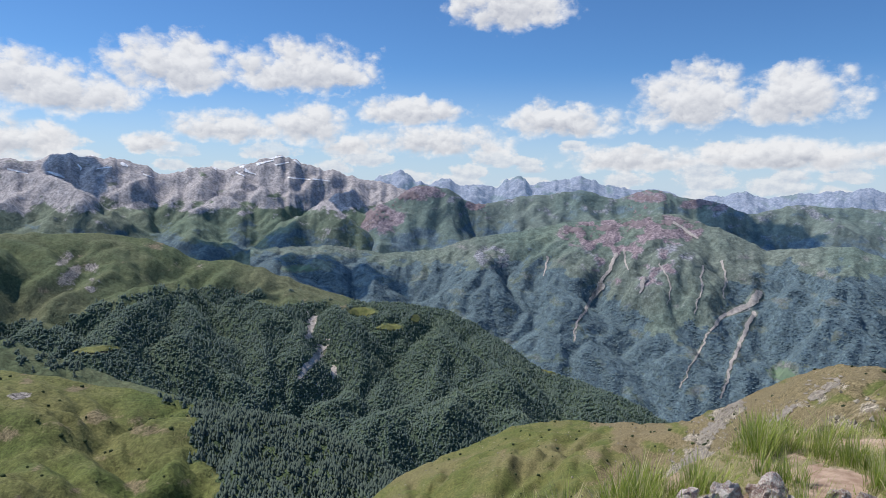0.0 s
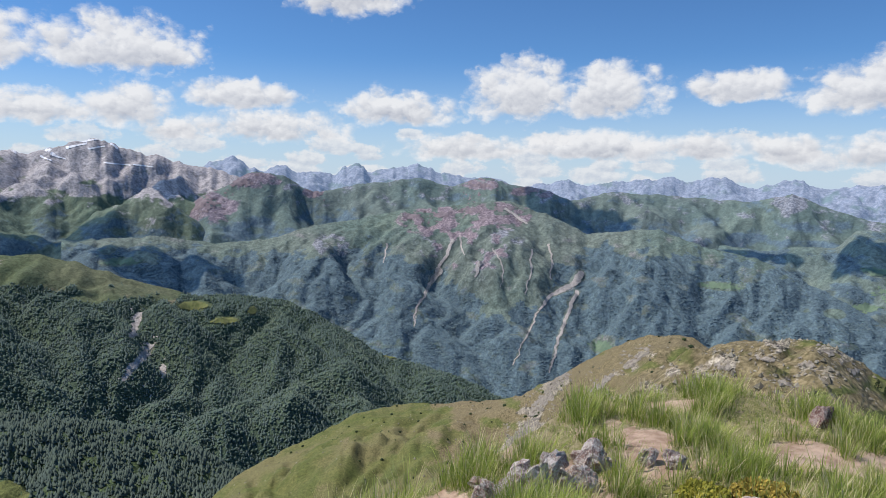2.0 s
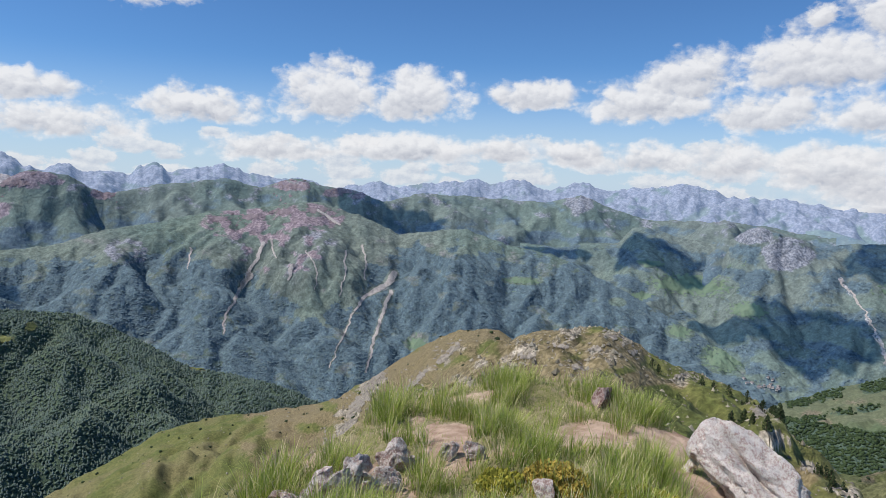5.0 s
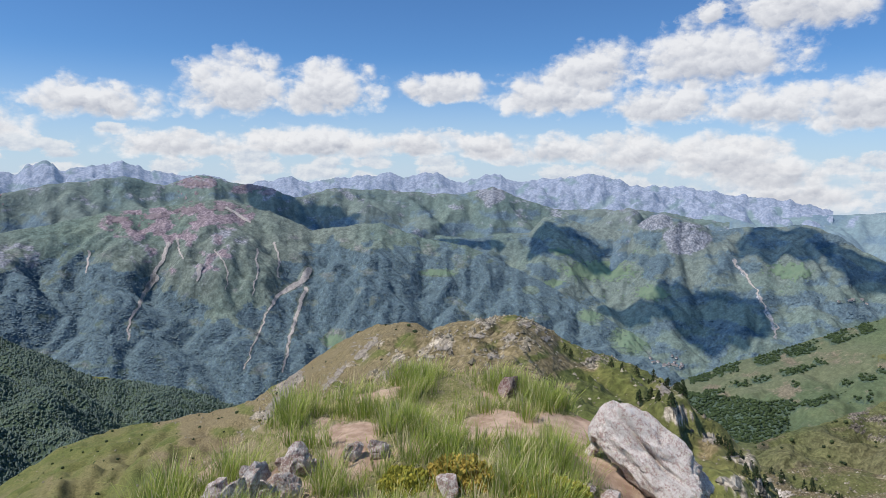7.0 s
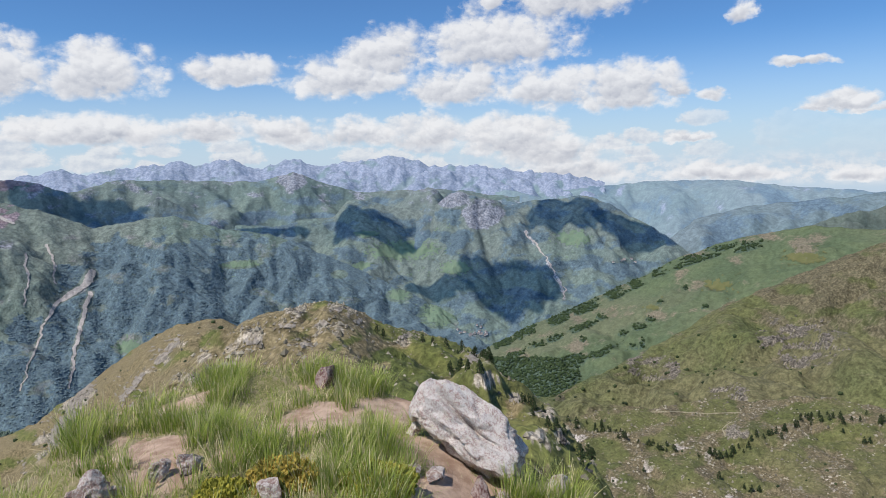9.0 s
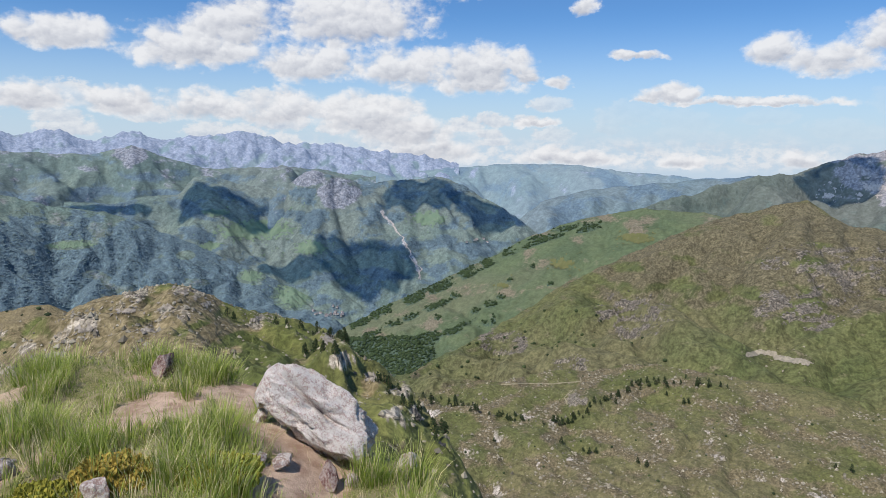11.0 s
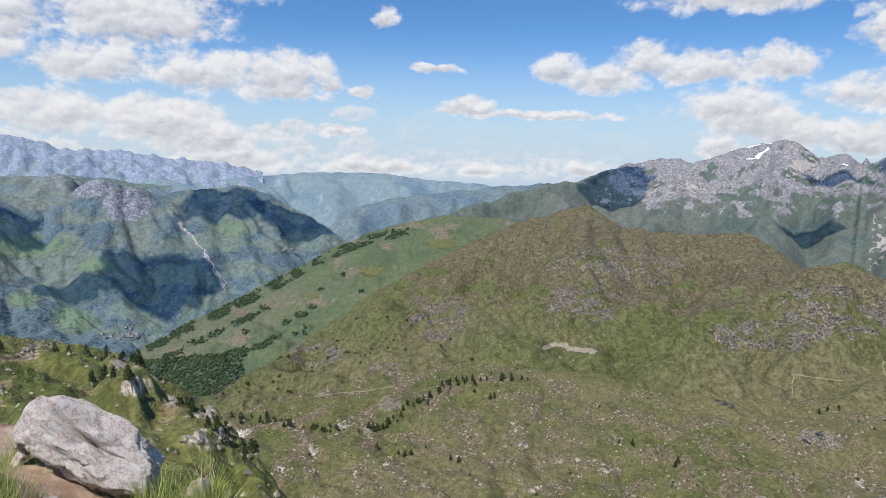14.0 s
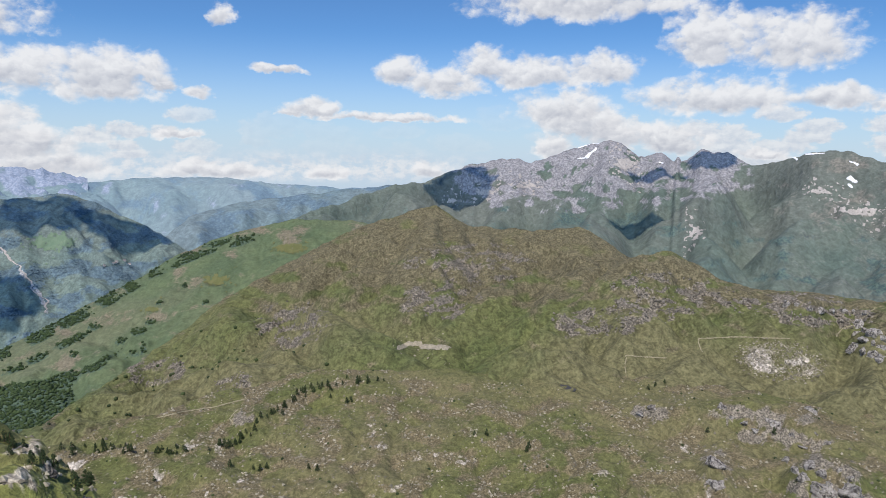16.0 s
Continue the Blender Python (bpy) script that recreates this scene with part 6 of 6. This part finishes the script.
for i, (land, a, e, w, h) in enumerate([(brow, 57, -18.0, 1.5, 1.3), (brow, 55.5, -17.0, 1.5, 1.4), (brow, 61.6, -21.4, 0.8, 0.7), (brow, 63.2, -23.0, 0.7, 0.6), (brow, 65.6, -25.6, 0.5, 0.5), (brow, 50, -15.0, 0.9, 0.7), (brow, 44.5, -12.4, 0.8, 0.4), (brow, 43, -13.3, 0.6, 0.4),
    (basin, 118.3, -23.6, 7, 6), (basin, 118.6, -25.2, 7, 6), (basin, 126.2, -23.9, 10, 7), (basin, 127.9, -23.4, 9, 6), (basin, 124.6, -18.9, 10, 6), (basin, 122, -20.2, 8, 5), (basin, 113.2, -20.3, 8, 4), (basin, 112.2, -21, 6, 3)] + [(basin, 118.5 + 0.85 * k, -19.6 - 0.35 * (k % 4) - 0.1 * k, 4 + 2 * math.sin(3 * k), 3 + 1.5 * math.cos(5 * k)) for k in range(10)] + [(basin, 123.5 + 0.6 * k, -22.6 - 0.5 * (k % 3), 4 + 1.5 * math.sin(7 * k), 3.5 + math.cos(3 * k)) for k in range(9)]+ [(front, 122.5 + 0.75 * k, -11.3 + 0.25 * math.sin(3.1 * k), 5 + 2 * math.sin(5 * k), 5.5 + 1.5 * math.cos(4 * k)) for k in range(8)] + [(front, 127.3 + 0.55 * (k % 4), -12.2 - 0.75 * (k // 4) - 0.2 * (k % 4), 7 + 2 * math.sin(4 * k), 7 + 2 * math.cos(3 * k)) for k in range(12)]):
    x, y, z = land.spot(a, e)
    crag(x, y, z - 0.35 * h, (w, w * 0.8, h), 80.0 + i, (8 * (i % 3), -12 + 7 * (i % 4), 47 * i), "dark grey weathered crag rising from the slope")


# ---- single pines ----
def pine(seed):
    r = random.Random(seed)
    base = new("pine_tree")
    bm = bmesh.new()
    bmesh.ops.create_cone(bm, segments=7, radius1=0.035, radius2=0.008, depth=0.95, cap_ends=True, matrix=Matrix.Translation((0, 0, 0.455)))
    for k in range(9):
        a, z = r.random() * 6.28, r.uniform(0.15, 0.8)
        bmesh.ops.create_cone(bm, segments=4, radius1=0.010, radius2=0.003, depth=0.26 * (1.05 - z), cap_ends=True, matrix=pose(math.cos(a) * 0.1 * (1.05 - z), math.sin(a) * 0.1 * (1.05 - z), z, 0, 70, math.degrees(a)))
    me = bpy.data.meshes.new("trunk")
    bm.to_mesh(me)
    bm.free()
    part("trunk", me, m_bark, base)
    q = np.random.default_rng(seed)
    n = 75
    z = q.uniform(0.10, 1.0, n)
    rad = 0.27 * (1 - z) ** 0.75 * np.sqrt(q.random(n)) * 1.15 + 0.02
    a = q.random(n) * 6.283
    p = np.stack((np.cos(a) * rad, np.sin(a) * rad, z * 0.96), -1)
    part("crown", scatter("crown", oct6, oct6f, p, q.uniform(0.08, 0.16, n) * (1.15 - 0.6 * z), None, None, 0.22), m_pine, base)
    return tagged(base, "dark mountain pine standing on the stony pasture", "tree", "mountain pines")


m_bark, _t, _b, _c = material("pine_bark")
_t.put(_b.inputs["Base Color"], _t.mix(_t.noise(_c, 30, 4), (0.05, 0.035, 0.025), (0.15, 0.11, 0.08)))


def pine_rows():
    kinds = [pine(s) for s in (1, 2, 3)]
    spots = []
    r = random.Random(4)
    chain = [(64.2, -22.2), (67, -22.6), (71, -23.6), (74, -23.9), (77.2, -23.5), (80.5, -21.5), (81.6, -20.8), (83.2, -19.9), (86, -19.5), (90.3, -19.3)]
    for (a0, e0), (a1, e1) in zip(chain, chain[1:]):
        for _ in range(int(4 + 2.2 * math.hypot(a1 - a0, (e1 - e0) * 2))):
            k = r.random()
            spots.append((basin, a0 + (a1 - a0) * k + r.gauss(0, 0.18), e0 + (e1 - e0) * k + r.gauss(0, 0.16), r.uniform(3.2, 6.2)))
    for a, e in [(76.4, -25.2), (79, -25.9), (78.4, -25.8), (79.5, -25.6), (83.1, -26.1), (83.8, -26.2), (97.9, -23.7), (98.9, -23.7), (102.7, -24.4), (102.5, -24.9), (86.5, -21), (87, -21.1), (85.2, -20.6), (112.6, -19.1), (113.9, -18.5), (113.2, -18.7), (120.4, -18.9), (117.5, -21.6), (122.4, -20.9), (70.6, -25.5)]:
        spots.append((basin, a, e, r.uniform(3.4, 6.0)))
    for _ in range(26):
        spots.append((brow, r.uniform(53.0, 57.8), r.uniform(-18.2, -16.0), r.uniform(0.8, 1.5)))
    for _ in range(22):
        k = r.random()
        spots.append((brow, 59 + 7 * k + r.gauss(0, 0.4), -19.6 - 5.2 * k + r.gauss(0, 0.3), r.uniform(0.5, 1.0)))
    for a, e in [(47.6, -14.6), (48.2, -15), (51.5, -15.6), (52.4, -15.8)]:
        spots.append((brow, a, e, r.uniform(0.9, 1.4)))
    for i, (land, a, e, h) in enumerate(spots):
        x, y, z = land.spot(a, e)
        m = pose(x, y, z - 0.03 * h, r.uniform(-4, 4), r.uniform(-4, 4), r.uniform(0, 360))
        if i < 3:
            ob = kinds[i]
            ob.matrix_basis = m
        else:
            ob = copy_thing(kinds[i % 3], m)
        ob.scale = (h * 1.05, h * 1.05, h)


pine_rows()

# small tarn in the basin
px, py, pz = basin.spot(106, -19.5)
bm = bmesh.new()
bmesh.ops.create_circle(bm, cap_ends=True, segments=40, radius=1.0)
for v in bm.verts:
    a = math.atan2(v.co.y, v.co.x)
    k = 1 + 0.22 * math.sin(2 * a + 1) + 0.12 * math.sin(5 * a)
    v.co = Vector((v.co.x * 7.5 * k, v.co.y * 4.5 * k, 0))
me = bpy.data.meshes.new("tarn")
bm.to_mesh(me)
bm.free()
m_water, _t, _b, _c = material("tarn_water")
_b.inputs["Base Color"].default_value, _b.inputs["Roughness"].default_value, _b.inputs["Specular IOR Level"].default_value = (0.05, 0.045, 0.04, 1), 0.35, 0.3
bump(_t, _b, _t.noise(_c, 1.5, 3), 0.02, 0.3)
tarn = new("water_tarn", me)
me.materials.append(m_water)
tarn.matrix_basis = pose(px, py, pz + 0.6, 0, 0, 20)
tagged(tarn, "small dark mountain tarn in green turf", "pond", "", "structure")


# ---- clouds high over the land, whose shadows lie on the slopes ----
m_cloud, _t, _b, _c = material("cloud_white")
_b.inputs["Base Color"].default_value = (0.95, 0.95, 0.95, 1)
_tr = _t.add("ShaderNodeBsdfTransparent")
# Bluish pass-through colours the cast shadows, in place of haze over them.
_tr.inputs[0].default_value = (0.74, 0.86, 1.0, 1)
_mx = _t.add("ShaderNodeMixShader")
_mx.inputs[0].default_value = 0.66
_out = [n for n in _t.n if n.bl_idname == "ShaderNodeOutputMaterial"][0]
_t.l.new(_b.outputs[0], _mx.inputs[1])
_t.l.new(_tr.outputs[0], _mx.inputs[2])
_t.l.new(_mx.outputs[0], _out.inputs[0])


def high_cloud(land, a, e, w, d, rise, seed):
    """A cumulus above a slope, up the way to the sun."""
    p = Vector(land.spot(a, e)) + sun_dir * rise
    me = rock_mesh("cloud", (w, d, min(w, d) * 0.45), seed, 4, 5, 0.55)
    ob = new("cloud", me)
    me.materials.append(m_cloud)
    ob.matrix_basis = pose(*p, 0, 0, -a)
    tagged(ob, "white cumulus cloud drifting high above the mountains", "cloud", "clouds that shade the slopes")


for i, (land, a, e, w, d, rise) in enumerate([(mid, 22.8, -2.2, 130, 120, 2300), (mid, 27.2, -4.2, 190, 70, 2500), (side, 39.6, -6.0, 170, 55, 2500), (side, 46.9, -5.4, 190, 150, 2500), (side, 59.6, -11.3, 190, 190, 2600), (side, 53.2, -10.9, 160, 60, 2600), (side, 63.6, -5.2, 260, 130, 2500), (side, 69, -6.4, 160, 110, 2500),
    (snowy, -15.8, -6.6, 300, 120, 2600), (massif, -8.7, -7.6, 280, 120, 2600), (snowy, -28.3, 0.0, 160, 120, 2400), (snowy, -8.3, -1.7, 220, 110, 2400), (east, 96.8, -2.6, 220, 170, 2400), (east, 112.8, -1.4, 190, 90, 2400), (east, 116.8, -0.3, 150, 90, 2400), (east, 111, -6.2, 180, 60, 2400)]):
    high_cloud(land, a, e, w, d, rise, 200.0 + i)


# ---- village in the valley ----
def village():
    m_wall, t, b, c = material("pale_plaster")
    t.put(b.inputs["Base Color"], t.mix(t.noise(c, 0.6, 3), (0.55, 0.52, 0.47), (0.70, 0.67, 0.62)))
    m_roof, t, b, c = material("slate_roof")
    t.put(b.inputs["Base Color"], t.mix(t.noise(c, 0.8, 3), (0.16, 0.15, 0.16), (0.30, 0.27, 0.26)))
    first = new("house")
    bm = bmesh.new()
    bmesh.ops.create_cube(bm, size=1.0, matrix=Matrix.Translation((0, 0, 2.5)) @ Matrix.Diagonal((12, 8, 5, 1)))
    me = bpy.data.meshes.new("wall")
    bm.to_mesh(me)
    bm.free()
    part("wall", me, m_wall, first)
    me = bpy.data.meshes.new("roof")
    me.from_pydata([(-6.5, -4.8, 4.8), (6.5, -4.8, 4.8), (6.5, 4.8, 4.8), (-6.5, 4.8, 4.8), (-6.5, 0, 8.6), (6.5, 0, 8.6)], [], [(0, 1, 5, 4), (2, 3, 4, 5), (1, 2, 5), (3, 0, 4), (3, 2, 1, 0)])
    part("roof", me, m_roof, first)
    tagged(first, "small pale house with grey roof in the valley", "house", "village houses")
    r = random.Random(8)
    for i in range(26):
        a, e = (r.gauss(56.0, 0.8), r.gauss(-15.0, 0.25)) if i < 16 else (r.gauss(68.6, 0.5), r.gauss(-8.9, 0.2)) if i < 22 else (r.gauss(45, 1.2), r.gauss(-10.2, 0.3))
        land = massif if i < 16 and a < 56 else side
        x, y, z = land.spot(a, e)
        p = pose(x, y, z - 0.8, 0, 0, r.uniform(0, 180))
        if i == 0:
            first.matrix_basis = p
        else:
            copy_thing(first, p)


village()
